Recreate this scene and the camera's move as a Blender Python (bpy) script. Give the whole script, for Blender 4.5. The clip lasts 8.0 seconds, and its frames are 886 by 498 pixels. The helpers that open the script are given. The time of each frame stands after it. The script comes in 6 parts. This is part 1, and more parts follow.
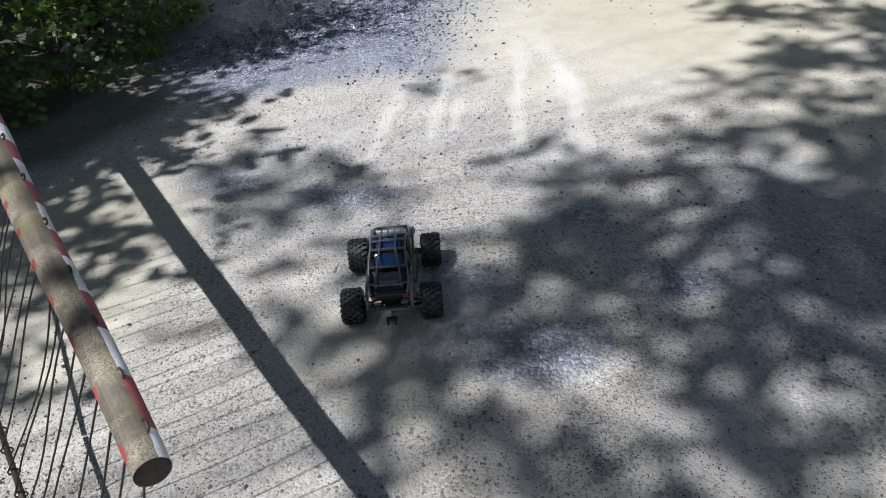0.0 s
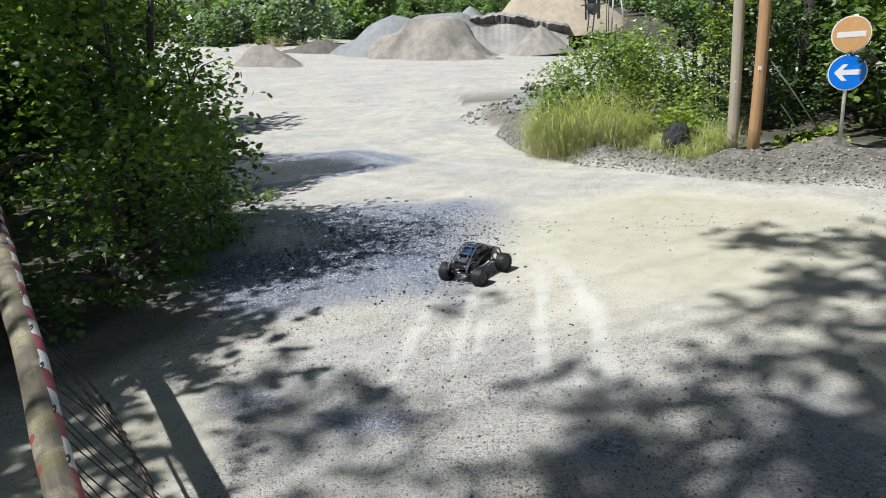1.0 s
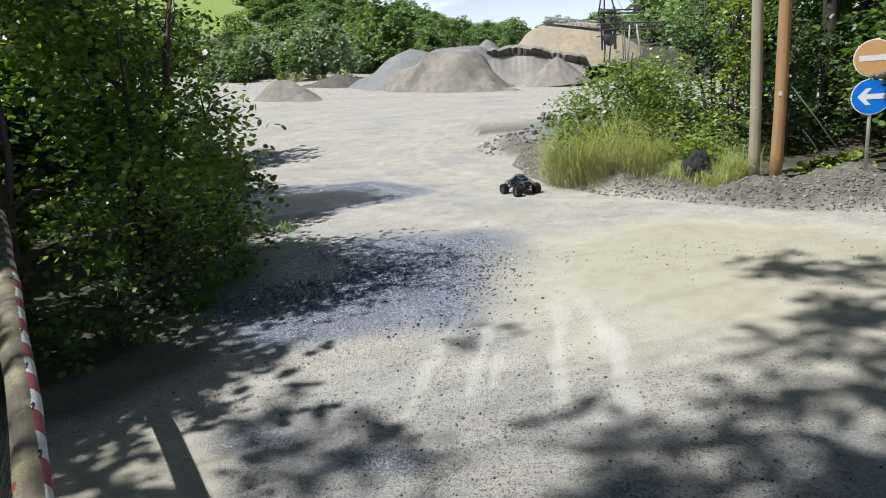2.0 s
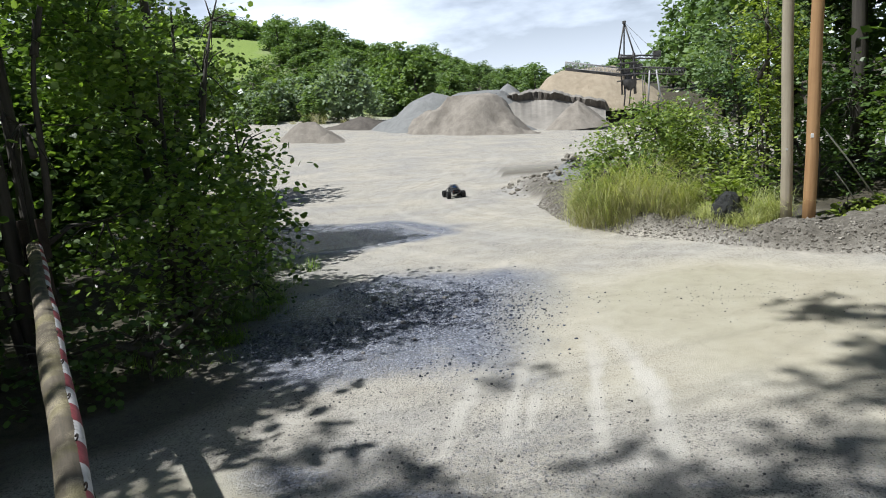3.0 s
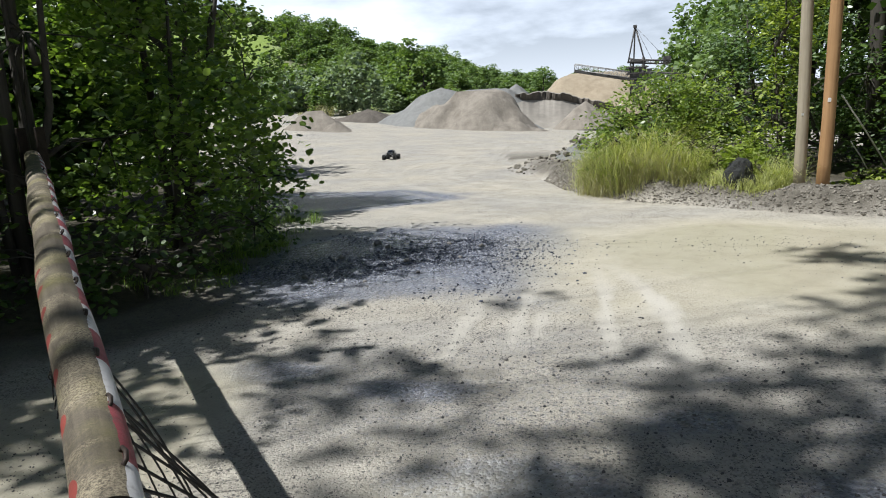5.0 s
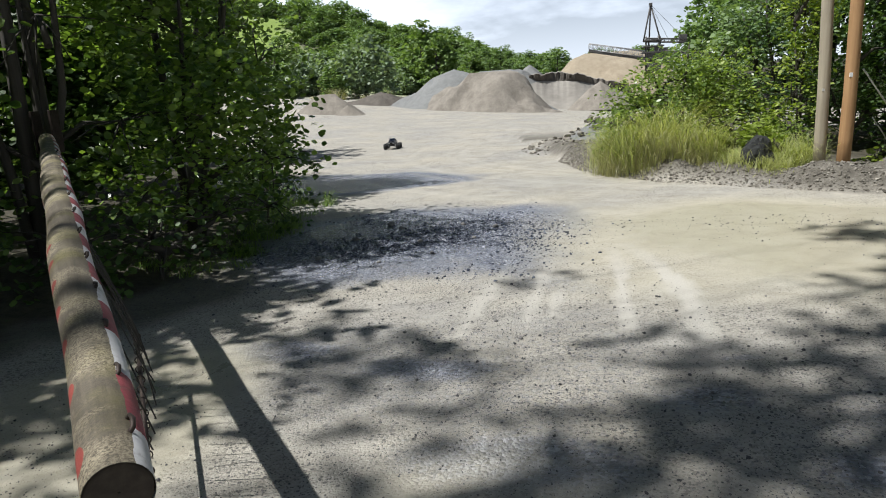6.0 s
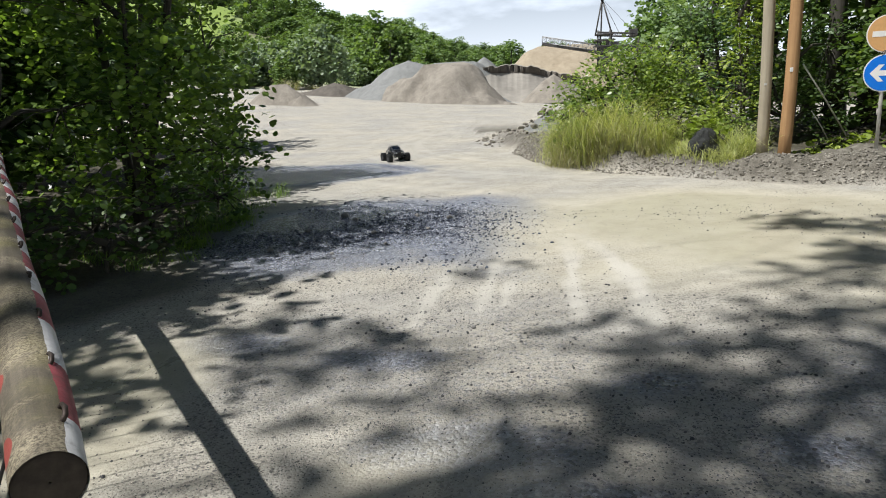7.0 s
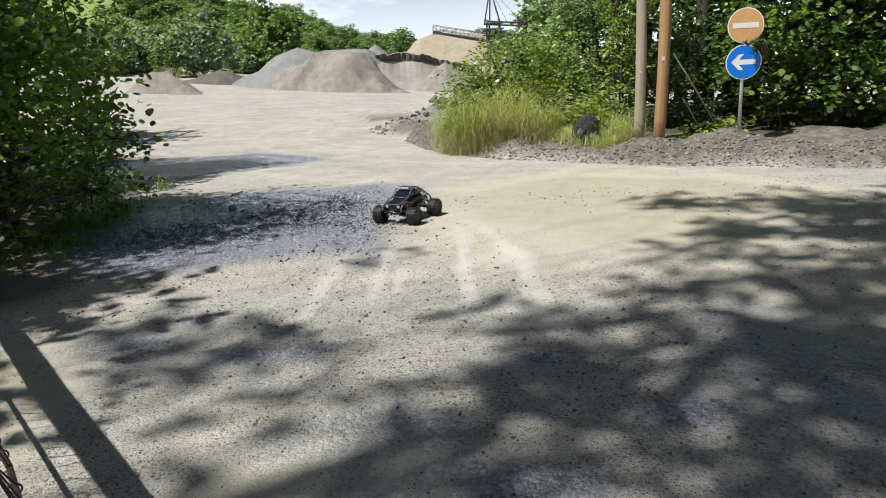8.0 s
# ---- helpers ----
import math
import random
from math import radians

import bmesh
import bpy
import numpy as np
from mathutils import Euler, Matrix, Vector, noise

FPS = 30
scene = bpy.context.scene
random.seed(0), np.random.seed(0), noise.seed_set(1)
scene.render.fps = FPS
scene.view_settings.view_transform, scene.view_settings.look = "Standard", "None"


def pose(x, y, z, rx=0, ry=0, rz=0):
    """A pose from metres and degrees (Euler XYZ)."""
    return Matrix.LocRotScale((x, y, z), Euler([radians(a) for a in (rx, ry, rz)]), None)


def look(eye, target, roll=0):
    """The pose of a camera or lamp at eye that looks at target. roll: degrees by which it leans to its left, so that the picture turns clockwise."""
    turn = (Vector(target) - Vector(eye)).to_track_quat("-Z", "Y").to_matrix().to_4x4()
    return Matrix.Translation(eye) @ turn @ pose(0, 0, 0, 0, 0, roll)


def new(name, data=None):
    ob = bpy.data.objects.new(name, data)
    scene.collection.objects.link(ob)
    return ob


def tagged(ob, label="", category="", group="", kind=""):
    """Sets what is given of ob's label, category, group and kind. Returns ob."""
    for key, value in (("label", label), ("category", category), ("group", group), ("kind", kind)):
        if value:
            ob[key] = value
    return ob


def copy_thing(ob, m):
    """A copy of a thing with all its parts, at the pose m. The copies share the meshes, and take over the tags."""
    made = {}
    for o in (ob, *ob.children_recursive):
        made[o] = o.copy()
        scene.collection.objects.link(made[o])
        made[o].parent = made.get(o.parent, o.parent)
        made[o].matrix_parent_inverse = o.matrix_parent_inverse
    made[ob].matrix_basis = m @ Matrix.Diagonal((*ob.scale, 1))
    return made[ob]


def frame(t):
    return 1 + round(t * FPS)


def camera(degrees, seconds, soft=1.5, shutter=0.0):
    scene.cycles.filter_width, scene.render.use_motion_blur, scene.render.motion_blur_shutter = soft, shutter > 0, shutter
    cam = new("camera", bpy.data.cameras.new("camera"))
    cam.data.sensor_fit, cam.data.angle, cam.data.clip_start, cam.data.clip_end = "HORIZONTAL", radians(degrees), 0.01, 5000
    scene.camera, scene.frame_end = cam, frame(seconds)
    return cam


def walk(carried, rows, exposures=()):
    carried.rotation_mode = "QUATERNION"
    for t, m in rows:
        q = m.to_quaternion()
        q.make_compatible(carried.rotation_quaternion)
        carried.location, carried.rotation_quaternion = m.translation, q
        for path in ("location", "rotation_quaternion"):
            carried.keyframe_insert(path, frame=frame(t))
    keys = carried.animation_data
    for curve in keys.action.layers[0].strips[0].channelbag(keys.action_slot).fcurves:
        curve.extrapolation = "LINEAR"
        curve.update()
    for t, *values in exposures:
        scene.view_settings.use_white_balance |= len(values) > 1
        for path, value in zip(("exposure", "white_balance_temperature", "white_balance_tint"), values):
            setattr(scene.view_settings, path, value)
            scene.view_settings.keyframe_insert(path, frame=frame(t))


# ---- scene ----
cam = camera(66.7, 8.0, soft=1.0)
PATH = [
    (0, (0.320, -0.108, 1.942), (0.152, 1.511, 0.780), -5.74),
    (0.5, (0.269, -0.093, 1.934), (0.068, 1.641, 0.958), -4.66),
    (1, (0.312, -0.088, 2.042), (0.108, 1.804, 1.425), -4.97),
    (1.2, (0.333, -0.065, 2.034), (0.143, 1.848, 1.480), -4.88),
    (2.3, (0.340, 0.042, 2.005), (0.060, 1.957, 1.502), -5.91),
    (2.5, (0.303, -0.015, 2.043), (0.017, 1.909, 1.578), -5.66),
    (3, (0.213, 0.055, 1.977), (-0.088, 1.991, 1.577), -5.50),
    (3.5, (0.160, 0.107, 1.727), (-0.212, 2.033, 1.339), -6.42),
    (4, (0.168, 0.098, 1.449), (-0.175, 2.020, 1.019), -4.57),
    (4.5, (0.122, 0.055, 1.355), (-0.169, 1.998, 0.979), -3.02),
    (6, (0.113, 0.088, 1.291), (-0.234, 2.010, 0.860), -3.91),
    (6.5, (0.104, 0.074, 1.283), (-0.232, 1.993, 0.833), -3.55),
    (7, (0.130, 0.085, 1.280), (-0.088, 2.019, 0.818), -3.42),
    (7.5, (0.158, 0.046, 1.293), (0.189, 1.988, 0.819), -2.39),
    (8, (0.181, 0.086, 1.268), (0.260, 2.018, 0.757), -3.30),
]
walk(cam, [(t, look(eye, target, roll)) for t, eye, target, roll in PATH],
     [(0, 0.60, 5600, 15), (0.5, 0.64, 5600, 14), (1.0, 0.54, 5720, 10), (1.2, 0.48, 5760, 10), (2.3, 0.32, 5800, 10), (4.5, 0.25, 5950, 10), (6.2, 0.25, 6000, 10), (7.5, 0.38, 6100, 10), (8.0, 0.38, 6100, 10)])
# ==== place ====
# ---- world, sun, exposure ----
SUN_AZ = math.atan2(-0.906, -0.423)   # the sun stands behind and to the left of the barrier
SUN_EL = radians(60.5)
SUN_FROM = Vector((math.sin(SUN_AZ) * math.cos(SUN_EL), math.cos(SUN_AZ) * math.cos(SUN_EL), math.sin(SUN_EL)))
SHIFT = Vector((-SUN_FROM.x, -SUN_FROM.y)) / SUN_FROM.z     # a shadow's way on the ground for a metre of height

world = bpy.data.worlds.new("sky")
scene.world = world
world.use_nodes = True
wn = world.node_tree.nodes
wl = world.node_tree.links
wn.clear()
sky = wn.new("ShaderNodeTexSky")
sky.sky_type = "NISHITA"
sky.sun_disc = False
sky.sun_elevation = SUN_EL
sky.sun_rotation = SUN_AZ
sky.air_density, sky.dust_density, sky.ozone_density = 1.0, 1.2, 1.0
wco = wn.new("ShaderNodeTexCoord")
wmap = wn.new("ShaderNodeMapping")
wmap.inputs["Scale"].default_value = (1.0, 1.0, 3.2)
wnoise = wn.new("ShaderNodeTexNoise")
wnoise.inputs["Scale"].default_value = 2.1
wnoise.inputs["Detail"].default_value = 7
wnoise.inputs["Roughness"].default_value = 0.55
wramp = wn.new("ShaderNodeValToRGB")
wramp.color_ramp.elements[0].position, wramp.color_ramp.elements[1].position = 0.34, 0.60
wmix = wn.new("ShaderNodeMixRGB")
wmix.inputs["Color2"].default_value = (33.0, 34.6, 36.8, 1)
wbg = wn.new("ShaderNodeBackground")
wbg.inputs["Strength"].default_value = 0.032
wout = wn.new("ShaderNodeOutputWorld")
wl.new(wco.outputs["Generated"], wmap.inputs["Vector"])
wl.new(wmap.outputs["Vector"], wnoise.inputs["Vector"])
wl.new(wnoise.outputs["Fac"], wramp.inputs["Fac"])
# the clouds stand close together towards the horizon and thin out overhead
wsep = wn.new("ShaderNodeSeparateXYZ")
wlow = wn.new("ShaderNodeMapRange")
wlow.inputs["From Min"].default_value, wlow.inputs["From Max"].default_value = 0.36, 0.12
wfac = wn.new("ShaderNodeMath")
wfac.operation = "MULTIPLY"
wl.new(wco.outputs["Generated"], wsep.inputs[0])
wl.new(wsep.outputs["Z"], wlow.inputs["Value"])
wl.new(wramp.outputs["Color"], wfac.inputs[0])
wl.new(wlow.outputs["Result"], wfac.inputs[1])
whaze = wn.new("ShaderNodeMapRange")
whaze.inputs["From Min"].default_value, whaze.inputs["From Max"].default_value = 0.0, 0.22
whaze.inputs["To Min"].default_value, whaze.inputs["To Max"].default_value = 0.8, 0.0
wsum = wn.new("ShaderNodeMath")
wsum.operation = "MAXIMUM"
wl.new(wsep.outputs["Z"], whaze.inputs["Value"])
wl.new(wfac.outputs[0], wsum.inputs[0])
wl.new(whaze.outputs["Result"], wsum.inputs[1])
wl.new(wsum.outputs[0], wmix.inputs["Fac"])
wl.new(sky.outputs["Color"], wmix.inputs["Color1"])
wl.new(wmix.outputs["Color"], wbg.inputs["Color"])
wl.new(wbg.outputs["Background"], wout.inputs["Surface"])

sun_data = bpy.data.lights.new("sun", "SUN")
sun_data.energy = 5.0
sun_data.angle = radians(0.55)
sun_data.color = (1.0, 0.95, 0.875)
sun = new("sun", sun_data)
sun.matrix_world = look(SUN_FROM * 60, (0, 0, 0))


# ---- building helpers ----
def part(name, bm, material, parent=None, label=""):
    """Links a bmesh as one mesh object under a thing or a part."""
    me = bpy.data.meshes.new(name)
    bm.to_mesh(me)
    bm.free()
    return part_mesh(name, me, material, parent, label)


def part_mesh(name, me, material, parent=None, label=""):
    if material is not None and not me.materials:
        me.materials.append(material)
    ob = new(name, me)
    if parent is not None:
        ob.parent = parent
    if label:
        ob["label"] = label
    return ob


def smooth(bm):
    for f in bm.faces:
        f.smooth = True
    return bm


def poly_mesh(name, verts, k, smooth_faces=False):
    """A mesh of separate flat pieces with k corners each, from an array of corners."""
    verts = np.asarray(verts, dtype=np.float32).reshape(-1, 3)
    n = len(verts) // k
    me = bpy.data.meshes.new(name)
    me.vertices.add(len(verts))
    me.vertices.foreach_set("co", verts.ravel())
    me.loops.add(n * k)
    me.loops.foreach_set("vertex_index", np.arange(n * k, dtype=np.int32))
    me.polygons.add(n)
    me.polygons.foreach_set("loop_start", np.arange(0, n * k, k, dtype=np.int32))
    me.polygons.foreach_set("loop_total", np.full(n, k, dtype=np.int32))
    me.update(calc_edges=True)
    return me


def solid_mesh(name, verts, faces, soft=True):
    """Triangles from shared corners."""
    verts = np.asarray(verts, dtype=np.float32)
    faces = np.asarray(faces, dtype=np.int32)
    n, k = faces.shape
    me = bpy.data.meshes.new(name)
    me.vertices.add(len(verts))
    me.vertices.foreach_set("co", verts.ravel())
    me.loops.add(n * k)
    me.loops.foreach_set("vertex_index", faces.ravel())
    me.polygons.add(n)
    me.polygons.foreach_set("loop_start", np.arange(0, n * k, k, dtype=np.int32))
    me.polygons.foreach_set("loop_total", np.full(n, k, dtype=np.int32))
    me.polygons.foreach_set("use_smooth", np.full(n, soft, dtype=bool))
    me.update(calc_edges=True)
    return me


def tube(bm, pts, radii, sides=8, cap=True):
    """A round tube along points, tapering by its radii."""
    pts = [Vector(p) for p in pts]
    if not hasattr(radii, "__len__"):
        radii = [radii] * len(pts)
    rings = []
    side = None
    for i, p in enumerate(pts):
        d = (pts[min(i + 1, len(pts) - 1)] - pts[max(i - 1, 0)]).normalized()
        if side is None:
            side = d.orthogonal().normalized()
        side = (side - d * side.dot(d)).normalized()
        up = d.cross(side)
        rings.append([bm.verts.new(p + (side * math.cos(a) + up * math.sin(a)) * radii[i])
                      for a in (2 * math.pi * j / sides for j in range(sides))])
    for a, b in zip(rings, rings[1:]):
        for j in range(sides):
            f = bm.faces.new((a[j], a[(j + 1) % sides], b[(j + 1) % sides], b[j]))
            f.smooth = True
    if cap:
        bm.faces.new(rings[0][::-1])
        bm.faces.new(rings[-1])
    return bm


def box(bm, centre, size, bevel=0.0, turn=None):
    """A box with rounded edges, added to bm."""
    made = bmesh.ops.create_cube(bm, size=1)["verts"]
    m = Matrix.Translation(centre) @ (turn.to_4x4() if turn else Matrix()) @ Matrix.Diagonal((*size, 1))
    bmesh.ops.transform(bm, matrix=m, verts=made)
    if bevel:
        edges = list({e for v in made for e in v.link_edges})
        bmesh.ops.bevel(bm, geom=edges, offset=bevel, segments=2, affect="EDGES", profile=0.5)
    return bm


def ring(bm, centre, axis, radius, thick, around=18, sides=7):
    """A torus, added to bm."""
    axis = Vector(axis).normalized()
    u = axis.orthogonal().normalized()
    v = axis.cross(u)
    loops = []
    for i in range(around):
        a = 2 * math.pi * i / around
        d = u * math.cos(a) + v * math.sin(a)
        loops.append([bm.verts.new(Vector(centre) + d * (radius + thick * math.cos(b)) + axis * thick * math.sin(b))
                      for b in (2 * math.pi * j / sides for j in range(sides))])
    for i in range(around):
        a, b = loops[i], loops[(i + 1) % around]
        for j in range(sides):
            f = bm.faces.new((a[j], b[j], b[(j + 1) % sides], a[(j + 1) % sides]))
            f.smooth = True
    return bm


def lathe(bm, profile, around=32, axis="x"):
    """Turns (along, radius) pairs about an axis, added to bm."""
    loops = []
    for along, r in profile:
        loop = []
        for i in range(around):
            a = 2 * math.pi * i / around
            c, s = r * math.cos(a), r * math.sin(a)
            loop.append(bm.verts.new((along, c, s) if axis == "x" else (c, along, s) if axis == "y" else (c, s, along)))
        loops.append(loop)
    for a, b in zip(loops, loops[1:]):
        for i in range(around):
            f = bm.faces.new((a[i], a[(i + 1) % around], b[(i + 1) % around], b[i]))
            f.smooth = True
    return bm


# ---- materials ----
def material(name):
    m = bpy.data.materials.new(name)
    m.use_nodes = True
    nt = m.node_tree
    return m, nt, nt.nodes["Principled BSDF"]


def node(nt, kind, **values):
    n = nt.nodes.new(kind)
    for key, value in values.items():
        n.inputs[key.replace("_", " ")].default_value = value
    return n


def ramp(nt, fac, stops):
    n = nt.nodes.new("ShaderNodeValToRGB")
    el = n.color_ramp.elements
    while len(el) < len(stops):
        el.new(0.5)
    for e, (p, c) in zip(el, stops):
        e.position = p
        e.color = (*c, 1) if len(c) == 3 else c
    nt.links.new(fac, n.inputs["Fac"])
    return n.outputs["Color"]


def noise_tex(nt, vec, scale, detail=6, rough=0.55, dist=0.0):
    n = node(nt, "ShaderNodeTexNoise", Scale=scale, Detail=detail, Roughness=rough, Distortion=dist)
    if vec is not None:
        nt.links.new(vec, n.inputs["Vector"])
    return n.outputs["Fac"]


def mix(nt, fac, a, b, how="MIX"):
    n = nt.nodes.new("ShaderNodeMixRGB")
    n.blend_type = how
    for socket, value in zip(("Fac", "Color1", "Color2"), (fac, a, b)):
        if isinstance(value, (int, float)):
            n.inputs[socket].default_value = value
        elif isinstance(value, tuple):
            n.inputs[socket].default_value = (*value, 1)
        else:
            nt.links.new(value, n.inputs[socket])
    return n.outputs["Color"]


def maths(nt, how, a, b=0.0):
    n = nt.nodes.new("ShaderNodeMath")
    n.operation = how
    for i, value in enumerate((a, b)):
        if isinstance(value, (int, float)):
            n.inputs[i].default_value = value
        else:
            nt.links.new(value, n.inputs[i])
    return n.outputs[0]


def bump(nt, bsdf, height, strength, distance):
    n = node(nt, "ShaderNodeBump", Strength=strength, Distance=distance)
    nt.links.new(height, n.inputs["Height"])
    nt.links.new(n.outputs["Normal"], bsdf.inputs["Normal"])
    return n


def coords(nt, kind="Object"):
    return nt.nodes.new("ShaderNodeTexCoord").outputs[kind]


def attribute(nt, name):
    n = nt.nodes.new("ShaderNodeAttribute")
    n.attribute_name = name
    return n.outputs["Fac"]


def plain(name, colour, rough=0.6, metal=0.0, grain=30.0, vary=0.25, relief=0.15, depth=0.002):
    """A painted, cast or worn surface with grain at two scales."""
    m, nt, b = material(name)
    co = coords(nt)
    n1 = noise_tex(nt, co, grain, 8, 0.6)
    n2 = noise_tex(nt, co, grain * 0.15, 4, 0.5)
    dark = tuple(c * (1 - vary) for c in colour)
    light = tuple(min(1, c * (1 + vary)) for c in colour)
    c = mix(nt, 0.5, ramp(nt, n1, [(0.3, dark), (0.7, light)]), ramp(nt, n2, [(0.3, dark), (0.7, light)]))
    nt.links.new(c, b.inputs["Base Color"])
    b.inputs["Roughness"].default_value = rough
    b.inputs["Metallic"].default_value = metal
    bump(nt, b, n1, relief, depth)
    return m


def stone_material(name, dark, light, rough=0.8):
    """Loose stones: each its own shade, with a fine grain."""
    m, nt, b = material(name)
    geo = nt.nodes.new("ShaderNodeNewGeometry")
    grain = noise_tex(nt, coords(nt), 140.0, 5, 0.7)
    own = ramp(nt, geo.outputs["Random Per Island"], [(0.0, dark), (0.7, tuple(a * 0.6 + c * 0.4 for a, c in zip(dark, light))), (1.0, light)])
    c = mix(nt, 0.6, own, ramp(nt, grain, [(0.3, (0.35, 0.35, 0.35)), (0.7, (1.2, 1.2, 1.2))]), "MULTIPLY")
    nt.links.new(c, b.inputs["Base Color"])
    b.inputs["Roughness"].default_value = rough
    bump(nt, b, grain, 0.4, 0.003)
    return m


def leaf_material(name, dark, light, back=0.45, rough=0.42):
    """Leaves: each its own green, some light coming through."""
    m, nt, b = material(name)
    geo = nt.nodes.new("ShaderNodeNewGeometry")
    patch = noise_tex(nt, coords(nt), 0.9, 3)
    c = mix(nt, 0.35, ramp(nt, geo.outputs["Random Per Island"], [(0.0, tuple(a * 0.7 for a in dark)), (0.6, tuple(a * 0.75 + c * 0.25 for a, c in zip(dark, light))), (0.85, tuple((a + c) / 2 for a, c in zip(dark, light))), (1.0, light)]),
            ramp(nt, patch, [(0.35, dark), (0.65, light)]))
    nt.links.new(c, b.inputs["Base Color"])
    b.inputs["Roughness"].default_value = rough
    b.inputs["Specular IOR Level"].default_value = 0.55
    tr = nt.nodes.new("ShaderNodeBsdfTranslucent")
    warm = mix(nt, 1.0, c, (1.25, 1.35, 0.45), "MULTIPLY")
    nt.links.new(warm, tr.inputs["Color"])
    mx = nt.nodes.new("ShaderNodeMixShader")
    mx.inputs[0].default_value = back
    nt.links.new(b.outputs[0], mx.inputs[1])
    nt.links.new(tr.outputs[0], mx.inputs[2])
    nt.links.new(mx.outputs[0], nt.nodes["Material Output"].inputs["Surface"])
    return m


def ground_material():
    m, nt, b = material("gravel_ground")
    co = coords(nt)
    bank, coarse_shade, track, soil, field, sandy = (attribute(nt, k) for k in ("bank", "coarse_shade", "track", "soil", "field", "sandy"))
    big = noise_tex(nt, co, 0.55, 5, 0.6)
    mid = noise_tex(nt, co, 3.2, 7, 0.62, 0.6)
    fine = noise_tex(nt, co, 85.0, 5, 0.75)
    grit = noise_tex(nt, co, 26.0, 6, 0.7)
    v = node(nt, "ShaderNodeTexVoronoi", Scale=95.0)
    nt.links.new(co, v.inputs["Vector"])
    v2 = node(nt, "ShaderNodeTexVoronoi", Scale=62.0)
    nt.links.new(co, v2.inputs["Vector"])
    stone = ramp(nt, v.outputs["Color"], [(0.0, (0.07, 0.069, 0.066)), (0.25, (0.22, 0.213, 0.20)), (0.5, (0.40, 0.386, 0.352)), (1.0, (0.50, 0.482, 0.44))])
    # stone shades with the blue of reflected sky mixed into the colour
    sky_cobble = ramp(nt, v2.outputs["Color"], [(0.0, (0.02, 0.025, 0.043)), (0.35, (0.085, 0.10, 0.145)), (0.7, (0.22, 0.243, 0.31)), (1.0, (0.52, 0.54, 0.60))])
    sand = ramp(nt, mid, [(0.3, (0.33, 0.315, 0.283)), (0.5, (0.44, 0.424, 0.388)), (0.72, (0.54, 0.522, 0.48))])
    tint = ramp(nt, big, [(0.35, (0.86, 0.87, 0.90)), (0.65, (1.08, 1.05, 0.98))])
    amount = ramp(nt, maths(nt, "ADD", maths(nt, "MULTIPLY", noise_tex(nt, co, 2.3, 6, 0.65), 0.6), maths(nt, "MULTIPLY", grit, 0.4)), [(0.42, (0.15, 0.15, 0.15)), (0.60, (0.95, 0.95, 0.95))])
    c = mix(nt, amount, sand, stone)
    c = mix(nt, 1.0, c, tint, "MULTIPLY")
    c = mix(nt, 1.0, c, (1.02, 1.0, 0.945), "MULTIPLY")
    # tiny dark chips too small to lift
    v3 = node(nt, "ShaderNodeTexVoronoi", Scale=120.0)
    nt.links.new(co, v3.inputs["Vector"])
    pick = nt.nodes.new("ShaderNodeSeparateColor")
    nt.links.new(v3.outputs["Color"], pick.inputs[0])
    chip = maths(nt, "MULTIPLY", maths(nt, "LESS_THAN", v3.outputs["Distance"], 0.40), maths(nt, "LESS_THAN", maths(nt, "ADD", pick.outputs[0], maths(nt, "MULTIPLY", maths(nt, "SUBTRACT", 0.55, noise_tex(nt, co, 1.7, 5, 0.6)), 1.6)), 0.22))
    c = mix(nt, chip, c, (0.075, 0.073, 0.072))
    # small dark clods, gathered in drifts
    v4 = node(nt, "ShaderNodeTexVoronoi", Scale=38.0)
    nt.links.new(co, v4.inputs["Vector"])
    pick4 = nt.nodes.new("ShaderNodeSeparateColor")
    nt.links.new(v4.outputs["Color"], pick4.inputs[0])
    clod = maths(nt, "MULTIPLY", maths(nt, "LESS_THAN", v4.outputs["Distance"], 0.30), maths(nt, "LESS_THAN", maths(nt, "ADD", pick4.outputs[0], maths(nt, "MULTIPLY", maths(nt, "SUBTRACT", 0.52, noise_tex(nt, co, 1.1, 6, 0.65)), 2.2)), 0.20))
    c = mix(nt, maths(nt, "MULTIPLY", clod, 0.8), c, (0.10, 0.096, 0.09))
    # coarse stones, and shade areas darkened with the same cobble colour
    rough_part = ramp(nt, maths(nt, "ADD", coarse_shade, maths(nt, "MULTIPLY", maths(nt, "SUBTRACT", grit, 0.5), 1.3)), [(0.2, (0, 0, 0)), (0.9, (0.85, 0.85, 0.85))])
    c = mix(nt, rough_part, c, sky_cobble)
    tan = ramp(nt, maths(nt, "ADD", maths(nt, "MULTIPLY", mid, 0.7), maths(nt, "MULTIPLY", fine, 0.3)), [(0.3, (0.36, 0.325, 0.235)), (0.55, (0.46, 0.425, 0.32)), (0.75, (0.52, 0.495, 0.40))])
    c = mix(nt, sandy, c, tan)
    dust = ramp(nt, fine, [(0.3, (0.46, 0.435, 0.375)), (0.7, (0.57, 0.545, 0.48))])
    c = mix(nt, track, c, dust)
    dirt = ramp(nt, noise_tex(nt, co, 9.0, 8, 0.68), [(0.3, (0.07, 0.062, 0.048)), (0.5, (0.14, 0.127, 0.102)), (0.7, (0.25, 0.232, 0.195))])
    c = mix(nt, bank, c, dirt)
    litter = ramp(nt, noise_tex(nt, co, 14.0, 6, 0.6), [(0.3, (0.03, 0.026, 0.017)), (0.6, (0.075, 0.065, 0.04)), (0.75, (0.06, 0.075, 0.03))])
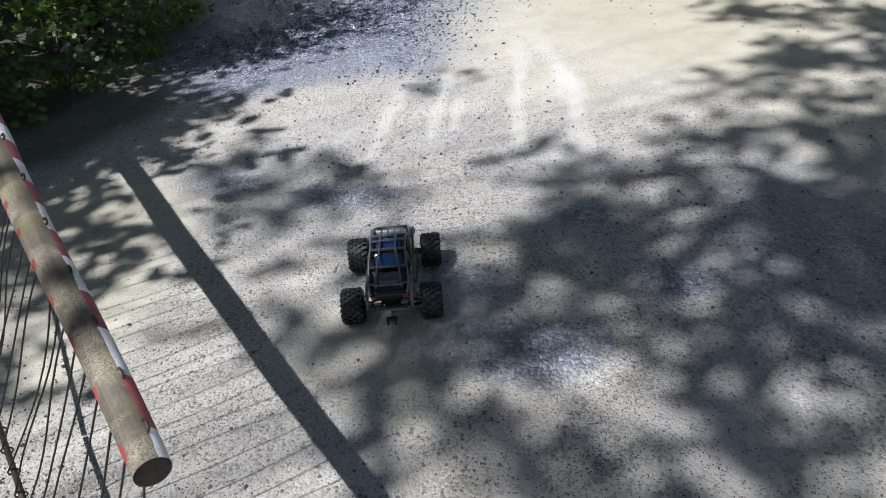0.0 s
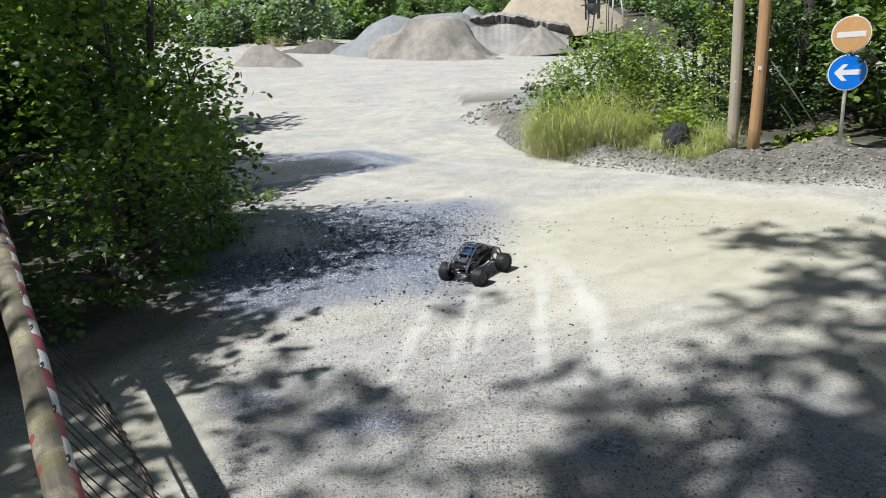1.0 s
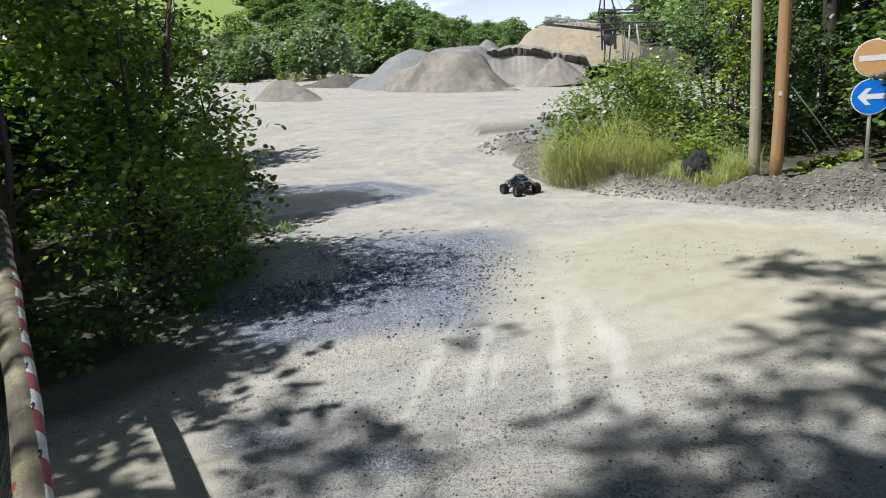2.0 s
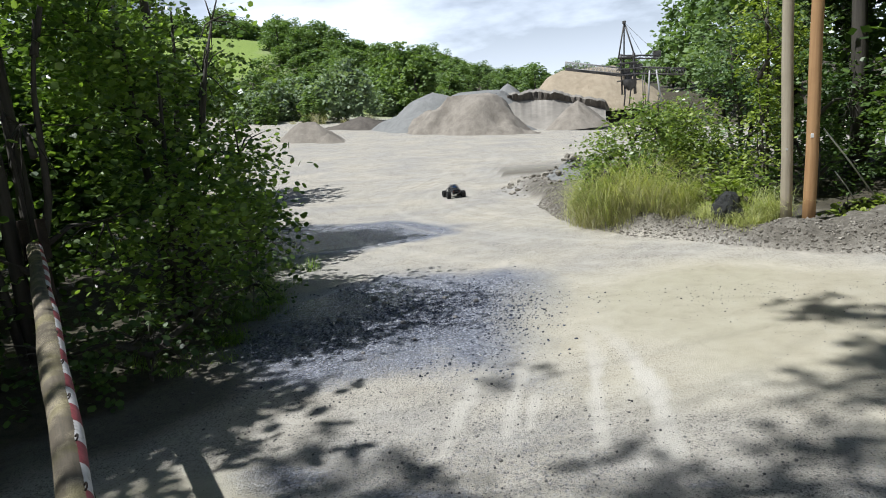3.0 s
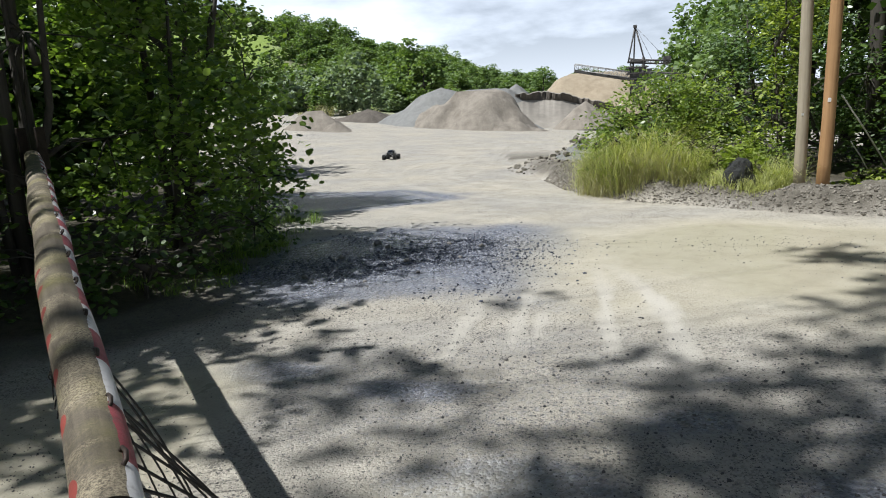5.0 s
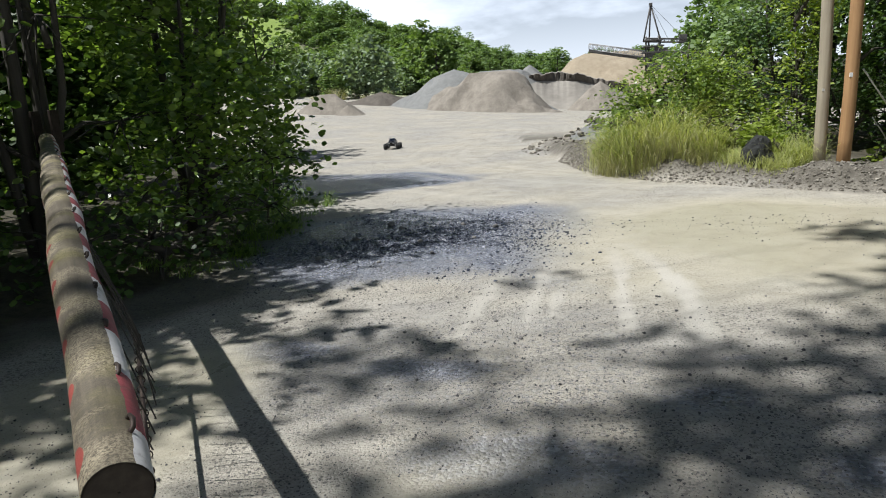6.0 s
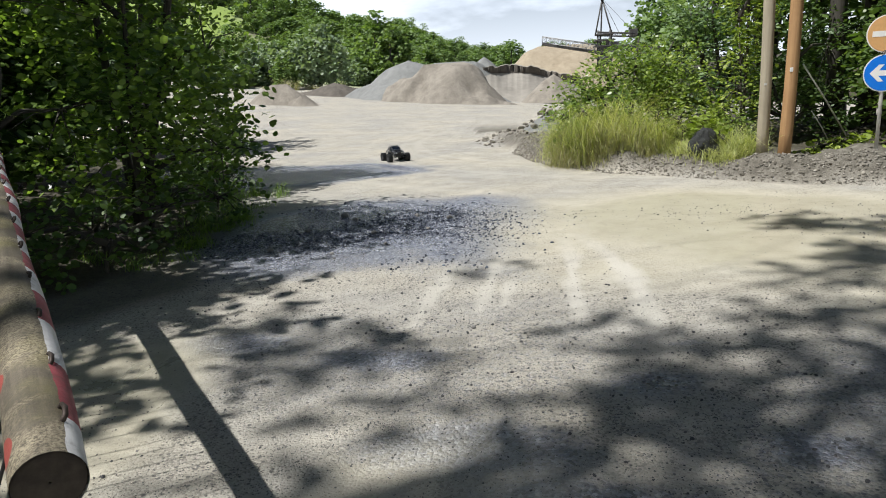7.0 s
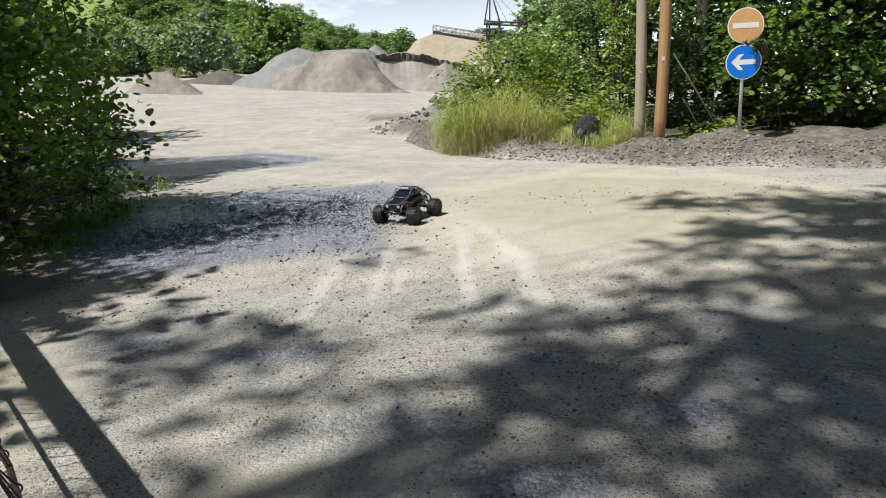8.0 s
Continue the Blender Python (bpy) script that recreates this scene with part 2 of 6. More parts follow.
    c = mix(nt, soil, c, litter)
    grass = ramp(nt, mid, [(0.3, (0.16, 0.24, 0.045)), (0.7, (0.27, 0.35, 0.07))])
    c = mix(nt, field, c, grass)
    nt.links.new(c, b.inputs["Base Color"])
    wet = ramp(nt, maths(nt, "ADD", sandy, maths(nt, "MULTIPLY", maths(nt, "SUBTRACT", mid, 0.5), 0.5)), [(0.62, (0, 0, 0)), (0.88, (1, 1, 1))])
    damp = maths(nt, "SUBTRACT", maths(nt, "SUBTRACT", 0.9, maths(nt, "MULTIPLY", coarse_shade, 0.68)), maths(nt, "MULTIPLY", wet, 0.56))
    nt.links.new(damp, b.inputs["Roughness"])
    h = maths(nt, "ADD", maths(nt, "MULTIPLY", v.outputs["Distance"], -0.25), maths(nt, "MULTIPLY", fine, 0.35))
    h = maths(nt, "ADD", h, maths(nt, "ADD", maths(nt, "MULTIPLY", mid, 0.8), maths(nt, "MULTIPLY", grit, 0.25)))
    h = maths(nt, "SUBTRACT", h, maths(nt, "MULTIPLY", maths(nt, "MULTIPLY", v2.outputs["Distance"], rough_part), 0.8))
    h = maths(nt, "MULTIPLY", h, maths(nt, "SUBTRACT", 1.0, maths(nt, "MULTIPLY", sandy, 0.9)))
    bump(nt, b, h, 0.9, 0.022)
    return m


def heap_material(name, dark, light, scale=6.0):
    m, nt, b = material(name)
    co = coords(nt)
    n1 = noise_tex(nt, co, scale, 9, 0.68)
    n2 = noise_tex(nt, co, 0.35, 4, 0.6)
    wide = nt.nodes.new("ShaderNodeMapping")
    wide.inputs["Scale"].default_value = (1.6, 1.6, 0.16)
    nt.links.new(co, wide.inputs["Vector"])
    streak = noise_tex(nt, wide.outputs["Vector"], 1.2, 6, 0.6)
    c = mix(nt, 0.5, ramp(nt, n1, [(0.3, dark), (0.7, light)]), ramp(nt, n2, [(0.3, dark), (0.7, light)]))
    c = mix(nt, 0.45, c, ramp(nt, streak, [(0.35, dark), (0.65, light)]))
    nt.links.new(c, b.inputs["Base Color"])
    b.inputs["Roughness"].default_value = 0.95
    bump(nt, b, maths(nt, "ADD", n1, streak), 0.6, 0.12)
    return m


def pole_wood(name, dark, light):
    """Round timber with long grain and cracks along the local z axis."""
    m, nt, b = material(name)
    co = coords(nt)
    long = nt.nodes.new("ShaderNodeMapping")
    long.inputs["Scale"].default_value = (26, 26, 0.9)
    nt.links.new(co, long.inputs["Vector"])
    g = noise_tex(nt, long.outputs["Vector"], 1.0, 8, 0.65)
    w = noise_tex(nt, co, 1.6, 4)
    c = mix(nt, 0.4, ramp(nt, g, [(0.28, dark), (0.7, light)]), ramp(nt, w, [(0.3, dark), (0.7, light)]))
    nt.links.new(c, b.inputs["Base Color"])
    b.inputs["Roughness"].default_value = 0.8
    bump(nt, b, g, 0.5, 0.006)
    return m


def barrier_paint():
    """Bare mossy wood on top, worn red and white bands on the flanks; the axis is the local y."""
    m, nt, b = material("striped_barrier_paint")
    co = coords(nt)
    sep = nt.nodes.new("ShaderNodeSeparateXYZ")
    nt.links.new(co, sep.inputs[0])
    x, y, z = sep.outputs
    wob = noise_tex(nt, co, 9.0, 6, 0.65)
    along = maths(nt, "ADD", y, maths(nt, "MULTIPLY", maths(nt, "SUBTRACT", wob, 0.5), 0.02))
    red_mask = maths(nt, "LESS_THAN", maths(nt, "MODULO", maths(nt, "ADD", along, 0.258), 0.343), 0.165)
    chips = noise_tex(nt, co, 34.0, 8, 0.7)
    white = ramp(nt, chips, [(0.3, (0.36, 0.34, 0.32)), (0.45, (0.62, 0.61, 0.60)), (0.7, (0.72, 0.71, 0.71))])
    red = ramp(nt, chips, [(0.3, (0.16, 0.055, 0.05)), (0.5, (0.27, 0.05, 0.06)), (0.75, (0.36, 0.10, 0.11))])
    paint = mix(nt, red_mask, white, red)
    grainmap = nt.nodes.new("ShaderNodeMapping")
    grainmap.inputs["Scale"].default_value = (30, 1.6, 30)
    nt.links.new(co, grainmap.inputs["Vector"])
    grain = noise_tex(nt, grainmap.outputs["Vector"], 1.0, 8, 0.7)
    wood = ramp(nt, grain, [(0.25, (0.06, 0.046, 0.03)), (0.5, (0.20, 0.165, 0.105)), (0.75, (0.40, 0.345, 0.235))])
    speck = ramp(nt, noise_tex(nt, co, 260.0, 4, 0.8), [(0.42, (0.04, 0.032, 0.022)), (0.56, (0.42, 0.365, 0.25))])
    wood = mix(nt, 0.7, wood, speck)
    bare = ramp(nt, noise_tex(nt, co, 7.0, 5, 0.6, 0.4), [(0.42, (0, 0, 0)), (0.54, (0.9, 0.9, 0.9))])
    wood = mix(nt, bare, wood, ramp(nt, grain, [(0.3, (0.045, 0.037, 0.027)), (0.7, (0.17, 0.142, 0.10))]))
    moss = ramp(nt, noise_tex(nt, co, 5.0, 6, 0.6), [(0.5, (0, 0, 0)), (0.7, (0.55, 0.55, 0.55))])
    wood = mix(nt, moss, wood, (0.22, 0.20, 0.06))
    # the flank that faces the road keeps its paint; the other flank only red half moons
    ang = maths(nt, "ARCTAN2", z, x)
    ragged = maths(nt, "ADD", ang, maths(nt, "MULTIPLY", maths(nt, "SUBTRACT", wob, 0.5), 0.5))
    keep_right = maths(nt, "LESS_THAN", maths(nt, "ABSOLUTE", maths(nt, "SUBTRACT", ragged, 0.1)), 0.85)
    lower = maths(nt, "LESS_THAN", ragged, -0.35)
    moon_y = maths(nt, "ABSOLUTE", maths(nt, "SUBTRACT", maths(nt, "MODULO", maths(nt, "ADD", along, 0.03), 0.185), 0.0925))
    left_ang = maths(nt, "MULTIPLY", maths(nt, "SUBTRACT", ang, 2.72), 2.6)
    moon = maths(nt, "LESS_THAN", maths(nt, "ADD", maths(nt, "POWER", maths(nt, "MULTIPLY", moon_y, 38.0), 2.0), maths(nt, "MULTIPLY", left_ang, left_ang)), 1.0)
    c = mix(nt, keep_right, wood, paint)
    near_end = maths(nt, "MULTIPLY", maths(nt, "GREATER_THAN", ang, 0.0), maths(nt, "LESS_THAN", y, 1.25))
    c = mix(nt, maths(nt, "MULTIPLY", moon, near_end), c, (0.24, 0.045, 0.032))
    c = mix(nt, lower, c, paint)
    nt.links.new(c, b.inputs["Base Color"])
    b.inputs["Roughness"].default_value = 0.7
    bump(nt, b, maths(nt, "ADD", grain, chips), 0.5, 0.004)
    return m


M_GROUND = ground_material()
M_HEAP = heap_material("gravel_heap", (0.155, 0.136, 0.108), (0.33, 0.298, 0.248))
M_HEAP_GREY = heap_material("grey_gravel_heap", (0.16, 0.163, 0.155), (0.27, 0.273, 0.26))
M_CUT_SAND = plain("cut_sand", (0.27, 0.25, 0.215), 0.95, 0, 1.5, 0.3, 0.5, 0.1)
M_SAND = heap_material("yellow_sand", (0.27, 0.22, 0.15), (0.42, 0.355, 0.255), 3.0)
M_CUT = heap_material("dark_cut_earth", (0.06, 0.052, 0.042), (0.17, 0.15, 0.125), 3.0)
M_STONE = stone_material("dark_pebble", (0.05, 0.05, 0.054), (0.22, 0.21, 0.195), 0.75)
# wet stones whose bluish colour includes the sky's reflection
M_STONE_WET = stone_material("sky_tinted_wet_stone", (0.03, 0.035, 0.052), (0.19, 0.21, 0.26), 0.24)
M_STONE_PALE = stone_material("pale_pebble", (0.22, 0.21, 0.19), (0.52, 0.50, 0.45), 0.85)
M_CLOD = stone_material("dry_dirt_clod", (0.15, 0.135, 0.108), (0.42, 0.39, 0.33), 0.95)
M_LEAF_LEFT = leaf_material("alder_leaf", (0.05, 0.105, 0.03), (0.44, 0.60, 0.14), 0.46, 0.33)
M_LEAF_RIGHT = leaf_material("shrub_leaf", (0.09, 0.165, 0.045), (0.54, 0.62, 0.18), 0.42, 0.32)
# leaf green darkened to put the wood's deep shade into the colour
M_LEAF_SHADED = leaf_material("shaded_leaf", (0.03, 0.066, 0.02), (0.17, 0.26, 0.06), 0.36, 0.5)
M_LEAF_FAR = leaf_material("forest_leaf", (0.12, 0.20, 0.075), (0.30, 0.40, 0.15), 0.35, 0.6)
M_LEAF_FAR_LIGHT = leaf_material("light_forest_leaf", (0.11, 0.19, 0.055), (0.29, 0.38, 0.12), 0.35, 0.6)
M_LEAF_GREY = leaf_material("willow_leaf", (0.18, 0.25, 0.15), (0.38, 0.46, 0.30), 0.3, 0.6)
M_LEAF_HAZEL = leaf_material("roadside_hazel_leaf", (0.06, 0.12, 0.035), (0.36, 0.46, 0.14), 0.40, 0.3)
M_LEAF_BLUE = leaf_material("bluish_shrub_leaf", (0.06, 0.12, 0.055), (0.36, 0.47, 0.23), 0.38, 0.34)
M_LEAF_YELLOW = leaf_material("young_leaf", (0.20, 0.28, 0.045), (0.46, 0.52, 0.12), 0.4, 0.5)
M_GRASS = leaf_material("long_grass", (0.24, 0.28, 0.085), (0.74, 0.72, 0.36), 0.42, 0.5)
M_GRASS_DRY = leaf_material("dry_grass", (0.34, 0.32, 0.18), (0.55, 0.52, 0.32), 0.3, 0.6)
M_BARK = pole_wood("bark", (0.022, 0.019, 0.015), (0.085, 0.075, 0.06))
M_POLE_GREY = pole_wood("weathered_pole", (0.22, 0.185, 0.13), (0.44, 0.39, 0.29))
M_POLE_BROWN = pole_wood("brown_pole", (0.25, 0.135, 0.055), (0.46, 0.28, 0.13))
M_BARRIER = barrier_paint()
M_ENDGRAIN = plain("dark_end_grain", (0.045, 0.036, 0.028), 0.9, 0, 70, 0.6, 0.5)
M_RUST = plain("rusty_iron", (0.055, 0.042, 0.035), 0.6, 0.6, 90, 0.5, 0.3)
M_ROPE = plain("black_cable", (0.014, 0.013, 0.012), 0.65, 0.0, 120, 0.3)
M_STEEL = plain("weathered_steel", (0.11, 0.105, 0.10), 0.65, 0.4, 4, 0.4)
M_STEEL_PALE = plain("pale_steel", (0.36, 0.36, 0.35), 0.6, 0.2, 4, 0.3)
M_SIGN_ORANGE = plain("faded_red_sign", (0.64, 0.36, 0.14), 0.5, 0, 14, 0.16, 0.05)
M_SIGN_WHITE = plain("sign_white", (0.78, 0.77, 0.74), 0.5, 0, 14, 0.08, 0.05)
M_SIGN_BLUE = plain("sign_blue", (0.004, 0.17, 0.72), 0.4, 0, 14, 0.12, 0.05)
M_ZINC = plain("galvanised_tube", (0.62, 0.61, 0.57), 0.5, 0.4, 25, 0.25)
M_TARP = plain("black_netting", (0.028, 0.03, 0.028), 0.8, 0, 90, 0.6, 0.9, 0.02)
M_RUBBER = plain("dusty_tyre_rubber", (0.012, 0.012, 0.012), 0.6, 0, 80, 0.5, 0.4)
M_TRUCK = plain("black_truck_plastic", (0.010, 0.010, 0.012), 0.22, 0, 40, 0.4, 0.1)
M_TRUCK_GREY = plain("dusty_grey_plastic", (0.075, 0.078, 0.085), 0.35, 0, 40, 0.5, 0.15)
# gloss for roof and rear window, reflected sky blue painted into it
M_TRUCK_SKY_GLOSS = plain("sky_tinted_gloss", (0.02, 0.055, 0.14), 0.06, 0, 10, 0.2, 0.0)
M_TRUCK_GLASS = plain("dark_window", (0.006, 0.011, 0.022), 0.12, 0, 10, 0.2, 0.0)
M_CHROME = plain("dull_metal", (0.45, 0.45, 0.45), 0.3, 0.9, 40, 0.3)
M_LAMP = plain("clear_lamp", (0.6, 0.6, 0.58), 0.15, 0, 30, 0.1, 0.0)
M_AMBER = plain("amber_lens", (0.30, 0.05, 0.02), 0.25, 0, 30, 0.1, 0.0)


# ---- ground: one sheet to the horizon, with the dirt bank along the road's far side ----
BANK = [(-0.5, 17.0), (0.1, 13.2), (0.5, 11.3), (1.4, 9.65), (2.2, 8.95), (3.06, 8.2), (3.92, 7.75), (4.64, 7.3), (5.3, 6.9), (7.0, 6.3), (12, 5.5), (30, 4)]
VERGE = [(-3.3, -4.0), (-3.2, 2.0), (-2.95, 3.6), (-2.65, 4.5), (-2.7, 6.4), (-3.5, 9.0), (-5.0, 13.0), (-9, 19), (-16, 24), (-40, 30)]


def beside(line, X, Y):
    """Signed distance to a line of points, positive on its right-hand side going along it."""
    best = np.full(X.shape, 1e9)
    sign = np.ones(X.shape)
    for (ax, ay), (bx, by) in zip(line, line[1:]):
        dx, dy = bx - ax, by - ay
        t = np.clip(((X - ax) * dx + (Y - ay) * dy) / (dx * dx + dy * dy), 0, 1)
        d = np.hypot(X - ax - t * dx, Y - ay - t * dy)
        side = np.where((X - ax) * dy - (Y - ay) * dx >= 0, 1.0, -1.0)
        sign = np.where(d < best, side, sign)
        best = np.minimum(best, d)
    return best * sign


def waves(X, Y, seed, octaves=4, scale=1.0):
    """Soft irregular swell from crossing waves."""
    rng = np.random.RandomState(seed)
    out = np.zeros(np.shape(X))
    for o in range(octaves):
        for _ in range(4):
            a, p = rng.uniform(0, 2 * np.pi, 2)
            k = 2 ** o * scale * rng.uniform(0.7, 1.3)
            out += np.sin((X * np.cos(a) + Y * np.sin(a)) * k + p + 0.7 * np.sin(Y * k * 0.6 + p)) / 2 ** o / 4
    return out


def step(x, a, b):
    t = np.clip((x - a) / (b - a), 0, 1)
    return t * t * (3 - 2 * t)


def ground_z(X, Y):
    X, Y = np.asarray(X, float), np.asarray(Y, float)
    far = np.clip(Y - 12, 0, 60)
    z = 0.0024 * far * np.clip(2 - X, -12, 30) * step(Y, 12, 20)
    d = beside(BANK, X, Y)
    lump = 1 + 0.35 * waves(X, Y, 5, 4, 2.2)
    z = z + step(-d, -0.02, 0.42) * (0.23 * lump + 0.055 * waves(X, Y, 8, 4, 6.0)) * step(Y, 20.0, 15.0) * step(X, 14, 9)
    v = -beside(VERGE, X, Y)
    z = z + step(v, 0.0, 1.6) * 0.16 * step(Y, 22, 15)
    z = z + 0.010 * waves(X, Y, 3, 3, 1.3) * step(np.abs(X) + np.abs(Y - 6), 40, 10)
    return z


def height(x, y):
    return float(ground_z(np.array([x]), np.array([y]))[0])


# wheel marks: their middle lines and half widths
TRACKS = [([(-0.46, 3.62), (-0.42, 4.2), (-0.36, 4.72), (-0.26, 5.2)], 0.06), ([(-0.10, 3.86), (-0.07, 4.35), (-0.02, 4.9), (0.06, 5.3)], 0.05), ([(0.05, 3.98), (0.10, 4.6)], 0.04),
          ([(0.47, 3.75), (0.49, 4.3), (0.53, 5.1), (0.52, 5.7)], 0.065), ([(0.83, 3.60), (0.87, 4.1), (0.88, 4.6), (0.80, 5.2), (0.64, 5.8)], 0.07)]


def build_ground():
    def axis(lo, hi, step_, far):
        inner = np.arange(lo, hi + 1e-6, step_)
        out = []
        d, s = 0.0, step_
        while d < far:
            s *= 1.16
            d += s
            out.append(d)
        out = np.array(out)
        return np.concatenate([(lo - out)[::-1], inner, hi + out])
    xs = axis(-4.5, 6.5, 0.05, 900)
    ys = axis(0.6, 13.0, 0.055, 1500)
    X, Y = np.meshgrid(xs, ys)
    Z = ground_z(X, Y)
    nx, ny = len(xs), len(ys)
    verts = np.stack([X, Y, Z], -1).reshape(-1, 3)
    i = np.arange(nx * ny).reshape(ny, nx)
    faces = np.stack([i[:-1, :-1], i[:-1, 1:], i[1:, 1:], i[1:, :-1]], -1).reshape(-1, 4)
    me = solid_mesh("ground", verts, faces)
    x, y = verts[:, 0], verts[:, 1]
    ragged = 0.22 * waves(x, y, 11, 5, 2.5)
    bank = step(-beside(BANK, x, y) + ragged * 0.6, -0.05, 0.25) * step(y, 18.5, 15)
    soil = step(-beside(VERGE, x, y) + ragged, -0.1, 0.5) * step(y, 20, 14)
    # dark soil widened here, its colour also deepening the bush's shadow
    soil = np.maximum(soil, 0.75 * step(np.hypot((x + 3.1) / 0.95, (y - 4.5) / 1.1) + ragged * 0.8, 1.15, 0.7))
    soil = np.maximum(soil, step(-beside(BANK, x, y) + ragged, 1.3, 2.0) * step(y, 24, 17))
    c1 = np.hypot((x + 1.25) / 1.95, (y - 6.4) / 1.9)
    coarse_shade = step(c1 + ragged * 1.3, 1.15, 0.6)
    # navy colour painted where the left tree's shadow falls
    coarse_shade = np.maximum(coarse_shade, step(np.hypot((x + 3.6) / 2.6, (y - 11.2) / 1.5) + ragged, 1.1, 0.7))
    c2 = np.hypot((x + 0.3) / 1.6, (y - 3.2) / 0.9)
    coarse_shade = np.maximum(coarse_shade, 0.3 * step(c2 + ragged * 1.4, 1.3, 0.5))
    # darker ground colour deepening the shade at the right
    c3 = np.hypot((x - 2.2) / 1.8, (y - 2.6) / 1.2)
    coarse_shade = np.maximum(coarse_shade, 0.5 * step(c3 + ragged * 1.4, 1.3, 0.5))
    # dark spots painted under the leaf shadows to deepen them
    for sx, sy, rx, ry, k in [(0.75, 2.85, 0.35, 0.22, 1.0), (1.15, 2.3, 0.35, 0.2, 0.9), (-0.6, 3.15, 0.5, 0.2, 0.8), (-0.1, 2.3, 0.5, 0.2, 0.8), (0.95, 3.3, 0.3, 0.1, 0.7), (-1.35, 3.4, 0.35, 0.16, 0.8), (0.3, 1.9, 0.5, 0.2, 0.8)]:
        coarse_shade = np.maximum(coarse_shade, k * step(np.hypot((x - sx) / rx, (y - sy) / ry) + ragged * 2.2, 1.3, 0.4))
    track = np.zeros(len(x))
    for line, w in TRACKS:
        d = np.abs(beside(line, x, y)) + 0.03 * waves(x, y, 21, 3, 9.0)
        near, far = line[0][1], line[-1][1]
        track = np.maximum(track, 0.85 * step(d, w * 1.2, w * 0.5) * (0.25 + 0.75 * step(y, far, near + 0.45 * (far - near))))
    # long curving wheel marks across the yard
    for k, (r, w) in enumerate([(7.4, 0.10), (7.75, 0.07), (8.6, 0.13), (9.1, 0.06), (10.2, 0.16)]):
        d = np.abs(np.hypot(x - 5.2, (y - 17.0)) - r) + 0.05 * waves(x, y, 30 + k, 3, 2.0)
        track = np.maximum(track, 0.30 * step(d, w, w * 0.3) * step(x, 4.0, 1.0) * step(x, -4.5, -2.5) * step(y, 7.5, 9.0))
    sandy = 0.9 * step(np.hypot((x - 2.0) / 2.0, (y - 6.2) / 1.9) + ragged * 0.8, 1.35, 0.6)
    sandy = np.maximum(sandy, 0.55 * step(np.hypot((x - 0.6) / 1.0, (y - 6.2) / 1.4) + ragged * 0.8, 1.2, 0.6))
    sandy = np.maximum(sandy, 0.6 * step(np.hypot((x - 3.4) / 1.8, (y - 3.4) / 1.2) + ragged * 1.2, 1.2, 0.5))
    sandy = np.maximum(sandy, 0.45 * step(np.hypot((x + 0.2) / 0.5, (y - 2.0) / 0.5) + ragged * 1.2, 1.2, 0.5))
    sandy = np.maximum(sandy, 0.8 * step(np.hypot((x + 2.0) / 0.7, (y - 2.5) / 1.0) + ragged * 1.0, 1.25, 0.7))
    field = step(y, 62, 68) * np.ones(len(x))
    for name, values in (("bank", bank), ("coarse_shade", coarse_shade), ("track", track), ("soil", soil), ("field", field), ("sandy", sandy)):
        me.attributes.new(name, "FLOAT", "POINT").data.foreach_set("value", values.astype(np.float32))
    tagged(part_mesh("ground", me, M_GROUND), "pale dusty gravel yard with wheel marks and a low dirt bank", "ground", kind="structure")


def pebble_arrays(rng, centres, sizes):
    """Rough little stones: jittered twenty-faced lumps."""
    bm = bmesh.new()
    bmesh.ops.create_icosphere(bm, subdivisions=1, radius=1)
    base = np.array([v.co[:] for v in bm.verts])
    tri = np.array([[v.index for v in f.verts] for f in bm.faces])
    bm.free()
    n = len(centres)
    V = base[None] * rng.uniform(0.65, 1.25, (n, len(base), 1)) * rng.uniform(0.6, 1.2, (n, 1, 3))
    a = rng.uniform(0, 2 * np.pi, n)
    ca, sa = np.cos(a)[:, None], np.sin(a)[:, None]
    V = np.stack([V[..., 0] * ca - V[..., 1] * sa, V[..., 0] * sa + V[..., 1] * ca, V[..., 2] * 0.75], -1)
    V = V * np.asarray(sizes)[:, None, None] + np.asarray(centres)[:, None, :]
    F = (tri[None] + (np.arange(n) * len(base))[:, None, None]).reshape(-1, 3)
    return V.reshape(-1, 3), F


def chip_arrays(rng, centres, sizes):
    """Tiny angular chips: jittered eight-faced lumps."""
    base = np.array([(1, 0, 0), (0, 1, 0), (-1, 0, 0), (0, -1, 0), (0, 0, 0.7), (0, 0, -0.7)], float)
    tri = np.array([(0, 1, 4), (1, 2, 4), (2, 3, 4), (3, 0, 4), (1, 0, 5), (2, 1, 5), (3, 2, 5), (0, 3, 5)])
    n = len(centres)
    V = base[None] * rng.uniform(0.55, 1.4, (n, 6, 1))
    a = rng.uniform(0, 2 * np.pi, n)
    ca, sa = np.cos(a)[:, None], np.sin(a)[:, None]
    V = np.stack([V[..., 0] * ca - V[..., 1] * sa, V[..., 0] * sa + V[..., 1] * ca, V[..., 2]], -1)
    V = V * np.asarray(sizes)[:, None, None] + np.asarray(centres)[:, None, :]
    return V.reshape(-1, 3), (tri[None] + (np.arange(n) * 6)[:, None, None]).reshape(-1, 3)


